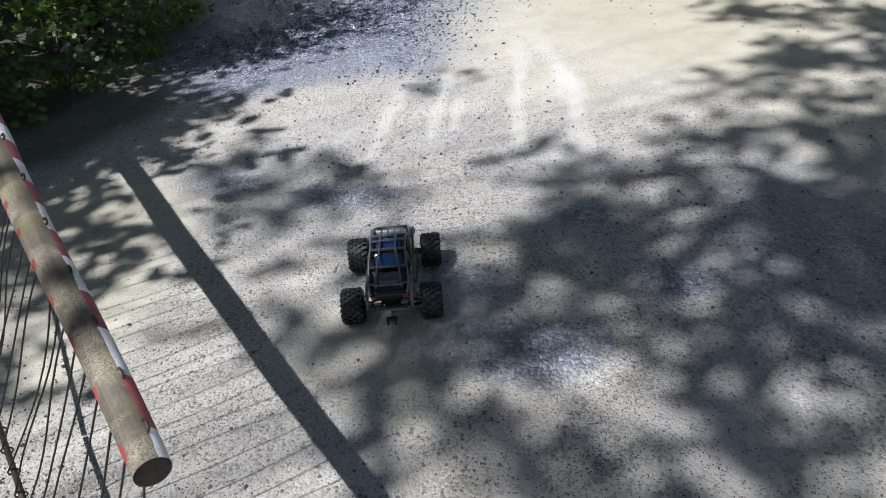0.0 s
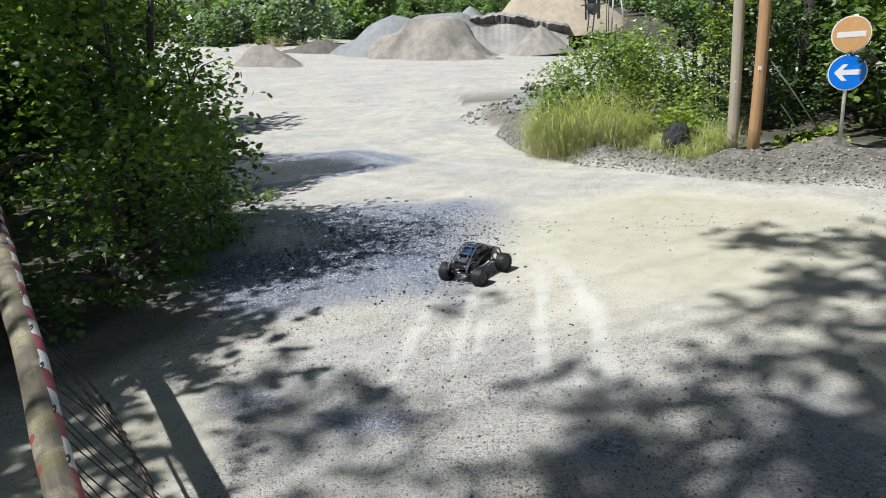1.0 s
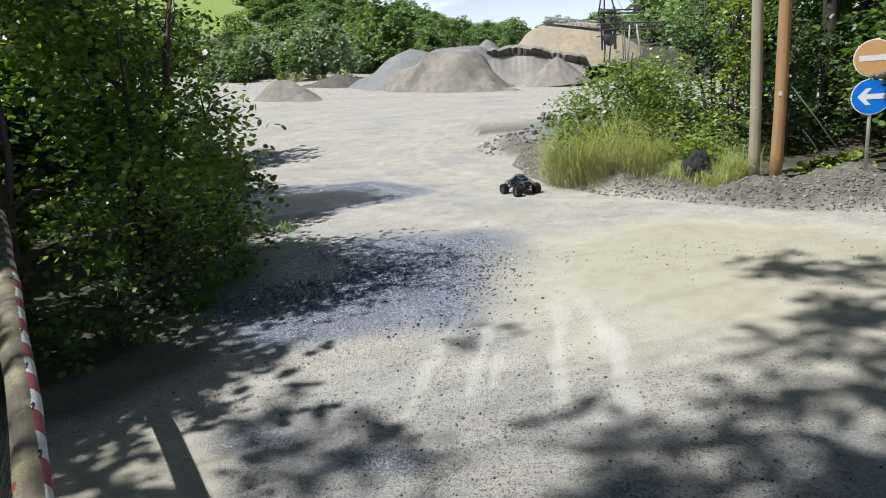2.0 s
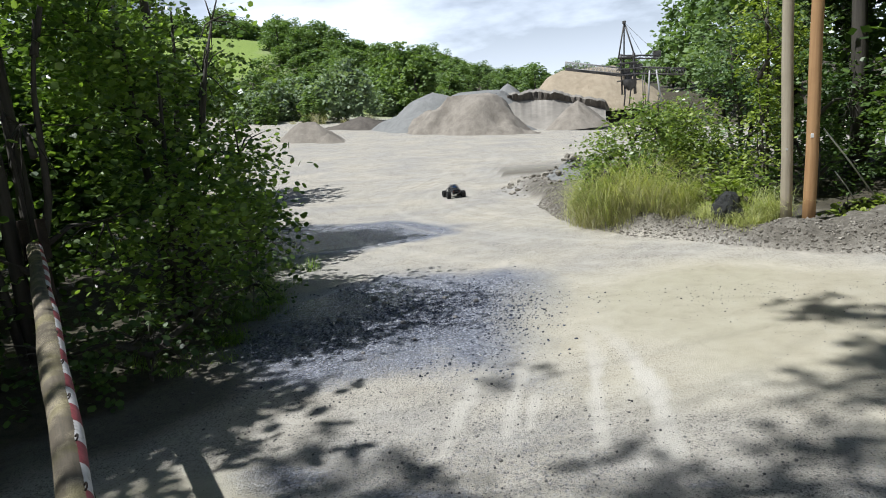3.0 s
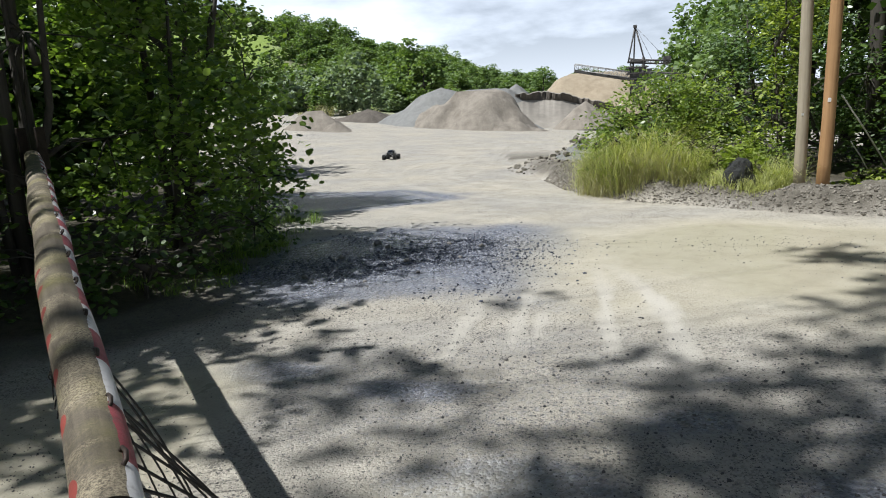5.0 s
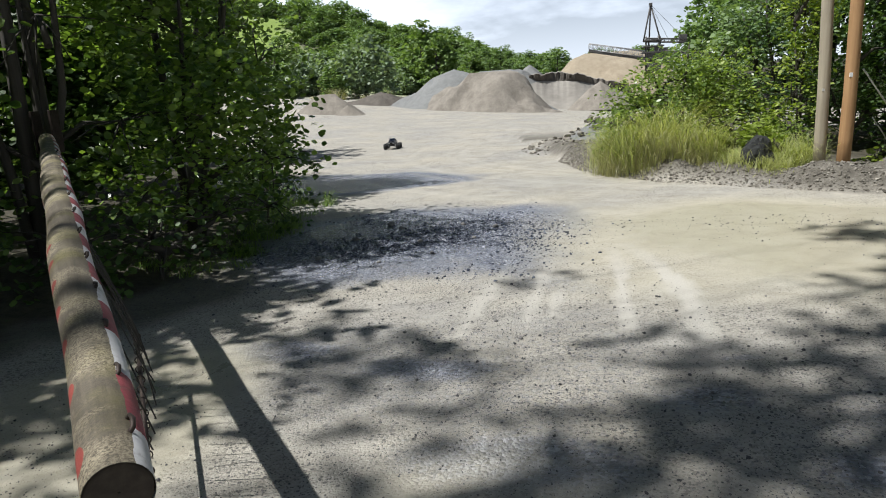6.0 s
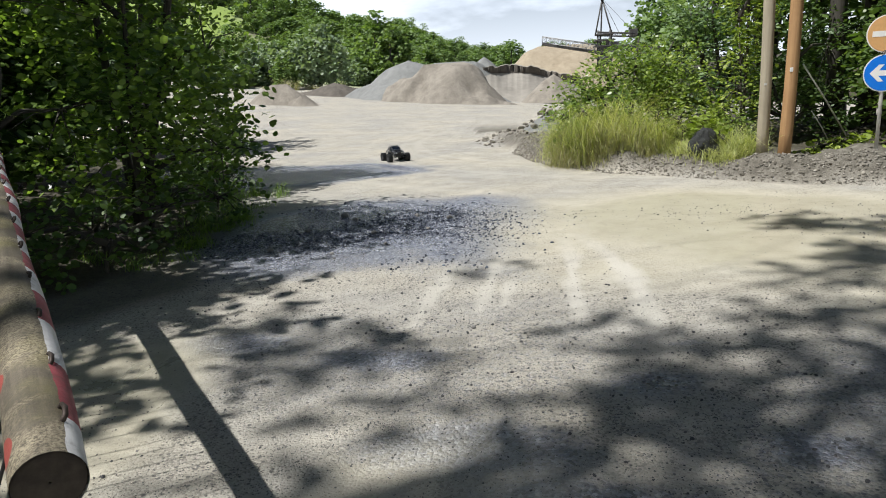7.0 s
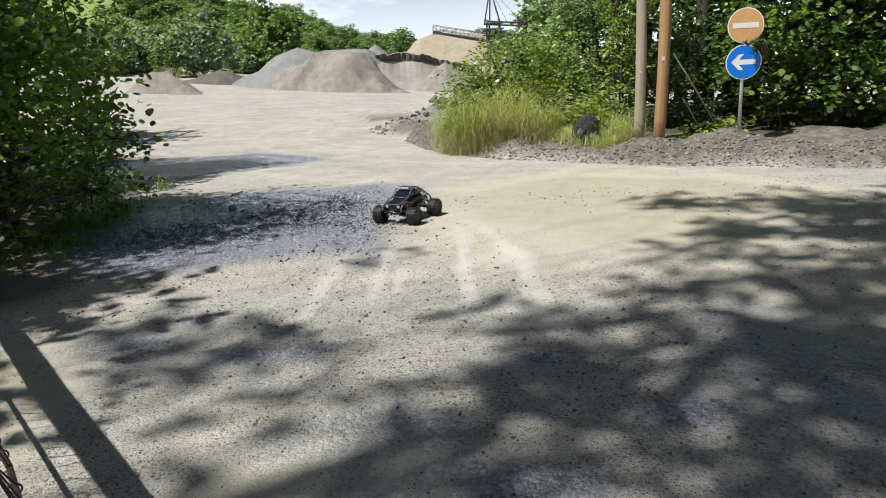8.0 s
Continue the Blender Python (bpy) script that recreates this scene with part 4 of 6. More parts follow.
    leafy("bramble", "low bramble and nettles at the edge of the yard", "bramble", z_at(-3.7, 8.4),
          [(-3.7, 8.4, 0.8, 0.012), (-3.9, 9.0, 0.7, 0.01)],
          [(-3.6, 8.2, 0.4, 0.5, 0.8, 0.35), (-4.2, 9.6, 0.5, 0.6, 0.8, 0.4), (-4.9, 11.0, 0.5, 0.7, 0.9, 0.45), (-5.6, 12.4, 0.6, 0.8, 0.9, 0.5)],
          3000, 0.08, M_LEAF_SHADED, 49, reach=0.22)
    for i, (x, y, s) in enumerate([(-12.5, 9.0, 1.0), (-13.5, 13.5, 1.1), (-10.6, 15.5, 0.9), (-12.5, 5.0, 1.0)]):
        leafy("woodland_tree", "shady broadleaf tree in the roadside wood", "tree", z_at(x, y),
              [(x, y, 7.5 * s, 0.13)], [(x, y, 2.2, 1.8, 1.8, 1.5), (x + 0.3, y, 4.6, 2.1, 2.1, 1.6), (x, y + 0.3, 7.0 * s, 2.2, 2.0, 1.6)],
              5000, 0.2, M_LEAF_SHADED, 60 + i, CARD, reach=0.5, group="roadside wood")


def build_right_wood():
    leafy("elder_shrub", "sunlit light green shrub on the dirt bank", "shrub", z_at(2.0, 11.6),
          [(1.6, 11.4, 1.5, 0.03), (2.2, 11.7, 1.9, 0.035), (2.7, 11.5, 1.8, 0.03)],
          [(1.45, 11.5, 1.05, 0.55, 0.6, 0.45), (2.05, 11.7, 1.35, 0.7, 0.7, 0.5), (2.75, 11.7, 1.25, 0.75, 0.7, 0.6), (1.9, 11.3, 0.7, 0.8, 0.6, 0.5), (2.8, 11.2, 0.7, 0.7, 0.6, 0.5),
           (1.15, 11.8, 0.75, 0.4, 0.5, 0.35)],
          24000, 0.075, M_LEAF_RIGHT, 81, NARROW, reach=0.26, gaps=1.1, thin=0.05)
    leafy("elder_shrub", "tall green shrub behind the wooden poles", "shrub", z_at(3.6, 12.2),
          [(3.4, 12.0, 2.6, 0.04), (4.0, 12.4, 3.0, 0.04), (3.2, 12.6, 2.4, 0.03)],
          [(3.4, 12.1, 1.7, 0.9, 0.8, 0.7), (4.0, 12.2, 2.5, 1.0, 0.9, 0.8), (3.7, 12.6, 2.4, 0.8, 0.9, 0.6), (3.7, 11.5, 0.9, 0.8, 0.6, 0.6), (4.5, 11.7, 1.3, 0.8, 0.7, 0.8)],
          24000, 0.085, M_LEAF_BLUE, 82, NARROW, reach=0.3, gaps=1.1, thin=0.08)
    # shade of the gap behind the poles is put into this dark leaf colour
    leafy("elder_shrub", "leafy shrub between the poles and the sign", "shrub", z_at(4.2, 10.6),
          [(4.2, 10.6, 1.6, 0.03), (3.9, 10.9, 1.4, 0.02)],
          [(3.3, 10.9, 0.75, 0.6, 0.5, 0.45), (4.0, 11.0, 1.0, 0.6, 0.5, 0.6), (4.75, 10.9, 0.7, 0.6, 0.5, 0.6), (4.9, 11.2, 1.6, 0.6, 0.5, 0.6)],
          6000, 0.075, M_LEAF_SHADED, 83, NARROW, reach=0.24)
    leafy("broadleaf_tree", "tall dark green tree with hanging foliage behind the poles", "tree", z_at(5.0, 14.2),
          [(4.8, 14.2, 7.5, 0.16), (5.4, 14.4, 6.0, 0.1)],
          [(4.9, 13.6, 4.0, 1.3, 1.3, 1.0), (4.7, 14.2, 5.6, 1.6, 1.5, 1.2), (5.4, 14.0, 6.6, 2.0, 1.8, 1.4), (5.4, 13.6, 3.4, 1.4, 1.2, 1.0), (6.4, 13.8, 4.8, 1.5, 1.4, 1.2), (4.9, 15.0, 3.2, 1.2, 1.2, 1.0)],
          15000, 0.13, M_LEAF_SHADED, 84)
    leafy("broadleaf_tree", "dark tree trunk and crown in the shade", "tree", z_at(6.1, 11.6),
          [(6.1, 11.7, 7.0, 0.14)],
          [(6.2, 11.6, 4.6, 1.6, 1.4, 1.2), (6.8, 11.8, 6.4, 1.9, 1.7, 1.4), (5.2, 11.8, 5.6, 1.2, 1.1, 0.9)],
          9000, 0.13, M_LEAF_SHADED, 85)
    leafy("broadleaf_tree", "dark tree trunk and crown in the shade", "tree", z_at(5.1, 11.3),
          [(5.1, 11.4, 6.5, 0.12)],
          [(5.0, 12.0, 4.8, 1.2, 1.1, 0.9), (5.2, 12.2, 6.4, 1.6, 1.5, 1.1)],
          6000, 0.12, M_LEAF_SHADED, 86)
    leafy("hazel_shrub", "leafy hazel hanging over the traffic sign", "shrub", z_at(6.2, 9.4),
          [(6.0, 9.4, 3.2, 0.05), (6.6, 9.8, 3.8, 0.05), (5.6, 9.3, 2.2, 0.03)],
          [(5.6, 9.5, 1.9, 0.9, 0.7, 0.7), (6.4, 9.5, 2.6, 1.2, 0.9, 0.9), (6.0, 9.6, 3.6, 1.3, 1.1, 0.8), (7.0, 9.2, 1.6, 1.1, 0.9, 0.9), (7.6, 9.3, 3.0, 1.2, 1.1, 1.1), (5.5, 9.6, 0.8, 0.6, 0.5, 0.5), (6.4, 9.3, 0.9, 0.9, 0.6, 0.6), (7.3, 9.0, 2.4, 1.1, 0.9, 0.9), (5.6, 10.2, 1.2, 0.8, 0.6, 1.0)],
          42000, 0.085, M_LEAF_HAZEL, 87, reach=0.3, gaps=1.0, thin=-0.05)
    leafy("hazel_shrub", "leafy hazel shrub at the shady road side", "shrub", z_at(8.4, 8.6),
          [(8.4, 8.6, 3.4, 0.05), (8.0, 8.8, 3.0, 0.04)],
          [(8.2, 8.7, 1.4, 1.2, 1.0, 0.9), (8.6, 8.8, 3.0, 1.4, 1.2, 1.2), (9.6, 8.2, 2.0, 1.3, 1.2, 1.3), (7.2, 9.0, 0.8, 0.8, 0.6, 0.6), (8.0, 8.4, 0.7, 1.0, 0.7, 0.6), (9.0, 8.2, 0.9, 1.2, 0.9, 0.9)],
          24000, 0.09, M_LEAF_HAZEL, 88, reach=0.3, gaps=1.0, thin=-0.05)
    # added dark leaves that stand for the leaf shadows on the blue disc
    leafy("leaf_shadow_twig", "thin leafy twig added in place of leaf shadows on the blue sign", "twig", z_at(5.2, 8.9), [(4.60, 8.48, 1.42, 0.007)],
          [(4.56, 8.44, 1.32, 0.11, 0.04, 0.13), (4.36, 8.40, 1.36, 0.12, 0.03, 0.05)], 130, 0.055, M_LEAF_SHADED, 97, reach=0.07)
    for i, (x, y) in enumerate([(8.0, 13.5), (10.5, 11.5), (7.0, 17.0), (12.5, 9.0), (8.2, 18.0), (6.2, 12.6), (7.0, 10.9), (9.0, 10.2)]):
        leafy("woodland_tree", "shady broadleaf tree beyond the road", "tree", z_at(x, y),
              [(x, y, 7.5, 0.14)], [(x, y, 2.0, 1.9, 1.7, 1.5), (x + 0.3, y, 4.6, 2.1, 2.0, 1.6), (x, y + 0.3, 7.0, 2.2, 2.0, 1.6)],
              5000, 0.2, M_LEAF_SHADED, 160 + i, CARD, reach=0.5, group="wood beyond the road")
    leafy("ash_sapling", "slender young ash with bright hanging leaves behind the poles", "sapling", z_at(3.45, 10.4),
          [(3.5, 10.5, 3.2, 0.022), (3.3, 10.3, 2.2, 0.014)],
          [(3.4, 10.4, 1.5, 0.30, 0.3, 0.35), (3.5, 10.5, 2.1, 0.34, 0.35, 0.4), (3.45, 10.5, 2.8, 0.36, 0.35, 0.4), (3.7, 10.4, 2.5, 0.3, 0.3, 0.3), (3.3, 10.3, 1.0, 0.25, 0.25, 0.3)],
          3600, 0.075, M_LEAF_YELLOW, 92, NARROW, reach=0.26, gaps=1.6)
    for i, (x, y, h) in enumerate([(0.95, 11.1, 0.6), (1.2, 10.75, 0.7), (1.55, 10.75, 0.75), (1.9, 10.6, 0.7), (2.25, 10.5, 0.6), (1.35, 11.25, 0.95), (1.8, 11.1, 0.9), (2.55, 10.4, 0.5), (2.9, 10.3, 0.55), (3.2, 10.0, 0.5)]):
        leafy("weed", "yellow-green leafy weeds standing in the long grass", "weeds", z_at(x, y), [(x, y, 0.2 + h, 0.007), (x + 0.12, y, 0.15 + h * 0.8, 0.006)],
              [(x, y, 0.2 + h * 0.85, 0.16, 0.16, 0.14), (x + 0.1, y - 0.05, 0.2 + h * 0.55, 0.2, 0.18, 0.15), (x - 0.1, y, 0.15 + h * 0.3, 0.2, 0.18, 0.12)],
              1100, 0.05, M_LEAF_YELLOW if i % 3 else M_LEAF_RIGHT, 300 + i, NARROW, reach=0.16, group="weeds on the bank", gaps=2.0)
    leafy("weed", "bright green leafy weeds on the bank", "weeds", z_at(4.1, 9.3), [(4.1, 9.3, 0.45, 0.008)],
          [(4.0, 9.25, 0.2, 0.35, 0.2, 0.16), (4.5, 9.3, 0.25, 0.3, 0.2, 0.2)], 900, 0.07, M_LEAF_YELLOW, 90, reach=0.15)
    leafy("weed", "yellow-green leafy weeds by the black netting", "weeds", z_at(3.0, 9.5), [(3.0, 9.5, 0.5, 0.008)],
          [(3.05, 9.55, 0.25, 0.25, 0.2, 0.2), (2.8, 9.9, 0.45, 0.3, 0.3, 0.3)], 900, 0.07, M_LEAF_YELLOW, 91, reach=0.15)


def grass_tuft(name, label, spots, n, tall, mat_, seed, tufts=9):
    """Long bent blades in many small tufts that fan out from their roots."""
    rng = np.random.RandomState(seed)
    spots = np.asarray(spots, float)
    centre = np.repeat(spots, tufts, axis=0)
    centre[:, :2] += rng.normal(0, 1, (len(centre), 2)) * centre[:, 2:3]
    centre[:, 3] *= rng.uniform(0.3, 1.3, len(centre))
    sway = rng.uniform(0, 2 * np.pi, len(centre))
    pick = rng.randint(0, len(centre), n)
    base = centre[pick, :2] + rng.normal(0, 0.10, (n, 2)) * (0.4 + tall)
    z = ground_z(base[:, 0], base[:, 1])
    h = tall * centre[pick, 3] * (0.3 + 0.85 * rng.uniform(0, 1, n) ** 1.5)
    lean = rng.uniform(0.3, 1.7, n) * h
    w = rng.uniform(0.0014, 0.0026, n) * (1 + tall)
    a = sway[pick] + rng.normal(0, 1.1, n)
    d = np.stack([np.cos(a), np.sin(a), np.zeros(n)], -1)
    s = np.stack([-np.sin(a), np.cos(a), np.zeros(n)], -1) * w[:, None]
    root = np.stack([base[:, 0], base[:, 1], z - 0.02], -1)
    up = np.array([0, 0, 1.0])
    p1 = root + up * (h * 0.5)[:, None] + d * (lean * 0.18)[:, None]
    p2 = root + up * (h * 0.85)[:, None] + d * (lean * 0.55)[:, None]
    p3 = root + up * (h * rng.uniform(0.5, 0.95, n))[:, None] + d * lean[:, None]
    V = np.stack([root - s, root + s, p1 - s, p1 + s, p2 - s * 0.7, p2 + s * 0.7, p3 - s * 0.1, p3 + s * 0.1], 1)
    one = np.array([(0, 1, 3, 2), (2, 3, 5, 4), (4, 5, 7, 6)])
    quads = (np.arange(n)[:, None, None] * 8 + one[None]).reshape(-1, 4)
    ob = part_mesh(name, solid_mesh(name, V.reshape(-1, 3), quads), mat_)
    return tagged(ob, label, "grass", kind="stuff")


def build_grass():
    grass_tuft("long_grass", "tall yellow-green grass at the foot of the shrubs", [(1.1, 10.95, 0.12, 0.75), (1.45, 10.55, 0.16, 1.0), (1.85, 10.4, 0.16, 1.1), (2.2, 10.3, 0.12, 0.7), (1.0, 11.4, 0.12, 0.6), (1.35, 11.1, 0.2, 1.0), (1.75, 10.8, 0.2, 1.25)],
               12000, 0.62, M_GRASS, 5, tufts=26)
    grass_tuft("dry_grass", "straw-coloured grass mixed into the tuft", [(1.05, 10.75, 0.14, 0.7), (1.4, 10.35, 0.2, 0.7), (1.95, 10.2, 0.2, 0.7), (0.95, 11.2, 0.14, 0.7), (1.5, 10.7, 0.2, 1.1)], 5000, 0.55, M_GRASS_DRY, 6, tufts=26)
    grass_tuft("bank_grass", "short green grass on the bank between netting and poles", [(3.0, 9.35, 0.12, 1.0), (2.8, 9.2, 0.1, 0.6), (3.15, 9.5, 0.12, 1.2), (2.5, 9.5, 0.12, 0.6), (2.9, 9.8, 0.2, 1.1)], 4000, 0.36, M_GRASS, 7)
    grass_tuft("verge_grass", "grass in the shade under the roadside shrubs", [(-2.95, 6.6, 0.12, 1.0), (-3.0, 7.2, 0.12, 1.1), (-3.2, 7.8, 0.15, 1.1), (-3.5, 8.8, 0.2, 1.0), (-2.85, 5.9, 0.1, 0.8), (-3.0, 5.2, 0.15, 0.6)], 3000, 0.2, M_LEAF_LEFT, 8)
    grass_tuft("reeds", "pale dry grass before the far shrubs", [(at(-17.5, 0, 56)[0], at(-17.5, 0, 56)[1], 1.6, 1.0), (at(-14.5, 0, 58)[0], at(-14.5, 0, 58)[1], 1.4, 0.8)], 2500, 0.9, M_GRASS_DRY, 9)


def far_tree(name, label, seed, tall, wide, leaf, n=1500, card=0.5):
    x = y = 0.0
    rng = np.random.RandomState(seed)
    blobs = [(0, 0, tall * 0.55, wide * 0.42, wide * 0.42, tall * 0.35)]
    for _ in range(15):
        a = rng.uniform(0, 2 * np.pi)
        k = rng.uniform(0.15, 0.95)
        r = wide * 0.36 * math.sin(math.pi * min(0.85, 0.25 + 0.7 * k)) * rng.uniform(0.6, 1.1)
        blobs.append((r * math.cos(a), r * math.sin(a), tall * k, wide * rng.uniform(0.11, 0.22), wide * rng.uniform(0.11, 0.22), tall * rng.uniform(0.08, 0.16)))
    return leafy(name, label, "tree", (0, 0, 0), [(0, 0, tall * 0.8, tall * 0.02)], blobs, n * 3, card, leaf, seed, CARD, each=3, reach=card * 0.9, shell=0.7, sides=6, group="trees round the pit", gaps=0.4)


def build_far_wood():
    kinds = [far_tree("forest_tree", "broad green deciduous tree on the wooded slope", 201, 8.5, 7.5, M_LEAF_FAR, 900, 0.56),
             far_tree("forest_tree", "tall dark green deciduous tree on the wooded slope", 202, 10.5, 7.0, M_LEAF_FAR, 900, 0.56),
             far_tree("forest_tree", "bright green deciduous tree on the wooded slope", 203, 7.5, 6.5, M_LEAF_FAR_LIGHT, 900, 0.52)]
    willow = far_tree("willow_shrub", "grey-green willow shrub at the pit's edge", 204, 4.6, 5.0, M_LEAF_GREY, 1700, 0.32)
    bright = far_tree("young_tree", "light green young tree at the pit's edge", 205, 5.5, 4.0, M_LEAF_FAR_LIGHT, 1300, 0.32)
    used = set()
    rng = np.random.RandomState(12)

    def put(kind, x, y, z, s, broad=1.0):
        m = pose(x, y, z, 0, 0, rng.uniform(0, 360))
        if kind in used:
            ob = copy_thing(kind, m)
        else:
            used.add(kind)
            ob = kind
            ob.matrix_basis = m
        ob.scale = (s * broad, s * broad, s * rng.uniform(0.85, 1.15))

    for az, d, s in [(-21.5, 60, 0.9), (-19.5, 62, 1.0), (-15.8, 58, 1.05), (-12.8, 66, 0.8), (-23.5, 58, 0.8), (-24.8, 66, 1.1)]:
        x, y, _ = at(az, 0, d)
        put(willow, x, y, float(hill_z(np.array(x), np.array(y))) - 0.3, s)
    for az, d, s in [(-11.0, 66, 1.15), (-9.8, 64, 1.0), (-18.3, 57, 0.6), (-22.3, 57, 0.6), (-24.5, 75, 1.2), (-7.0, 70, 0.8)]:
        x, y, _ = at(az, 0, d)
        put(bright, x, y, float(hill_z(np.array(x), np.array(y))) - 0.3, s)
    rows = [(71, 24, 0.8), (79, 27, 0.85), (88, 29, 0.95), (98, 30, 1.0), (109, 31, 1.0), (121, 34, 1.05), (134, 38, 1.1), (147, 44, 1.15), (157, 46, 1.2)]
    for d0, n, s0 in rows:
        for i in range(n):
            az = -34 + 46 * (i + rng.uniform(-0.45, 0.45)) / n
            d = d0 + rng.uniform(-5, 5)
            if -32.5 < az < -21.0 and 107 < d < 141:
                continue
            if az > -6 and d < 96:
                continue
            x, y, _ = at(az, 0, d)
            s = s0 * rng.uniform(0.32, 0.56) * (0.85 if az > -6 else 1.0) * (0.8 if -32.5 < az < -21.0 and 90 < d < 108 else 1.0)
            put(kinds[rng.choice(3, p=(0.42, 0.38, 0.20))], x, y, float(hill_z(np.array(x), np.array(y))) - 0.6 * s0, s, 1.5)
    for az, d, s in [(11.8, 76, 0.95), (13.5, 72, 1.0), (10.8, 84, 0.7), (15, 66, 1.0)]:
        x, y, _ = at(az, 0, d)
        put(kinds[1], x, y, 1.2, s)


# patches of leaf shade on the yard for each tree: x, y, half widths, density
SHADE_A = [(2.66, 5.98, 0.45, 0.21, 0.7), (3.58, 5.45, 0.54, 0.48, 1.0), (3.14, 4.74, 0.48, 0.26, 0.9), (2.62, 4.86, 0.4, 0.21, 0.8), (1.95, 4.3, 0.22, 0.15, 0.7), (2.34, 4.16, 0.3, 0.16, 0.7), (1.6, 3.7, 0.22, 0.1, 0.8), (1.55, 2.95, 0.3, 0.2, 0.68), (2.2, 3.65, 0.35, 0.25, 0.9),
           (1.9, 2.3, 0.35, 0.25, 0.61), (4.4, 5.0, 0.7, 0.5, 0.9), (1.15, 3.27, 0.36, 0.2, 0.77), (1.75, 3.18, 0.4, 0.26, 0.54), (2.27, 3.08, 0.32, 0.4, 0.54), (3.0, 3.5, 0.5, 0.4, 0.8), (2.9, 2.7, 0.5, 0.35, 0.8), (1.9, 2.65, 0.35, 0.25, 0.61), (3.9, 4.2, 0.7, 0.5, 1.0)]
SHADE_B = [(1.26, 2.67, 0.34, 0.23, 0.54), (0.84, 2.74, 0.26, 0.2, 0.85), (0.64, 2.87, 0.18, 0.17, 0.94), (1.49, 2.28, 0.24, 0.14, 0.48), (0.99, 2.27, 0.24, 0.11, 0.48), (0.1, 2.31, 0.27, 0.11, 0.77), (0.48, 2.1, 0.11, 0.16, 0.77), (-0.81, 3.23, 0.32, 0.27, 0.8), (-1.35, 3.56, 0.29, 0.13, 0.5),
           (-0.57, 2.31, 0.34, 0.25, 0.15), (3.0, 2.0, 0.8, 0.5, 1.0), (1.6, 1.9, 0.3, 0.2, 0.41)]
SHADE_C = [(0.07, 2.01, 0.27, 0.08, 0.59), (1.15, 1.89, 0.15, 0.14, 1.26), (1.54, 1.96, 0.12, 0.22, 0.41), (0.46, 3.63, 0.22, 0.09, 0.6), (-0.05, 4.82, 0.25, 0.11, 0.5), (-2.11, 4.4, 0.49, 0.32, 0.7), (-1.56, 3.77, 0.21, 0.13, 0.5), (-0.26, 2.56, 0.14, 0.07, 0.25), (0.3, 2.72, 0.14, 0.07, 0.34),
           (1.76, 2.37, 0.12, 0.13, 0.2), (1.16, 1.46, 0.13, 0.15, 1.12), (2.2, 2.0, 0.4, 0.3, 0.9), (0.28, 1.59, 0.25, 0.08, 0.7), (1.42, 1.84, 0.23, 0.16, 1.12), (0.5, 1.25, 0.15, 0.05, 0.5), (1.47, 1.45, 0.11, 0.16, 0.84)]

SHADE_E = [(-1.75, 2.75, 0.3, 0.12, 0.7), (-1.75, 2.5, 0.35, 0.1, 0.7), (-2.1, 2.95, 0.3, 0.14, 0.8), (-2.65, 4.0, 0.55, 0.42, 1.3), (-3.2, 3.4, 0.5, 0.5, 1.5), (-3.1, 4.5, 0.5, 0.4, 1.4), (-1.95, 4.25, 0.3, 0.14, 0.7), (-2.5, 3.25, 0.4, 0.2, 1.0), (-2.3, 2.6, 0.4, 0.16, 0.5), (-2.95, 2.9, 0.4, 0.3, 1.1), (-1.95, 3.75, 0.25, 0.14, 0.8), (-2.4, 4.7, 0.5, 0.3, 1.1),
           (-1.9, 2.3, 0.25, 0.08, 0.5), (-1.55, 4.75, 0.25, 0.07, 0.6), (-1.2, 4.2, 0.2, 0.045, 0.5), (-1.25, 3.15, 0.2, 0.05, 0.5), (-1.0, 3.7, 0.2, 0.05, 0.5), (-0.65, 3.42, 0.2, 0.05, 0.6), (-1.5, 2.75, 0.25, 0.06, 0.4), (-3.3, 2.4, 0.4, 0.3, 0.9),
           (-2.75, 4.35, 0.5, 0.35, 1.3), (-2.3, 4.05, 0.35, 0.2, 1.2), (-2.9, 3.6, 0.5, 0.3, 1.3), (-2.8, 2.1, 0.4, 0.2, 1.0), (-2.3, 1.7, 0.3, 0.15, 0.8), (-1.75, 1.75, 0.25, 0.08, 0.6)]
SHADE_G = [(-3.9, 11.2, 0.7, 0.4, 1.43), (-2.9, 10.9, 0.5, 0.2, 1.21), (-2.2, 10.7, 0.35, 0.1, 0.88), (-4.8, 12.0, 0.7, 0.6, 1.32), (-2.7, 6.5, 0.45, 0.3, 0.55), (-2.1, 7.1, 0.45, 0.16, 0.45), (-2.8, 7.9, 0.5, 0.35, 0.5), (-1.9, 5.6, 0.4, 0.1, 0.4), (-1.5, 6.5, 0.3, 0.08, 0.35),
           (-2.4, 5.3, 0.4, 0.2, 0.5)]
SHADE_F = [(0.72, 2.75, 0.22, 0.14, 1.1), (0.55, 2.32, 0.28, 0.12, 1.0), (0.9, 2.5, 0.22, 0.12, 0.9), (0.35, 2.02, 0.25, 0.1, 0.8), (1.75, 3.05, 0.3, 0.14, 0.61), (2.5, 2.75, 0.35, 0.25, 0.9), (3.4, 2.9, 0.5, 0.3, 1.0), (2.5, 2.1, 0.3, 0.15, 0.8), (0.75, 2.75, 0.18, 0.12, 1.02),
           (2.9, 3.7, 0.3, 0.12, 0.8), (3.9, 4.9, 0.5, 0.25, 1.0), (2.7, 5.85, 0.4, 0.08, 0.8)]
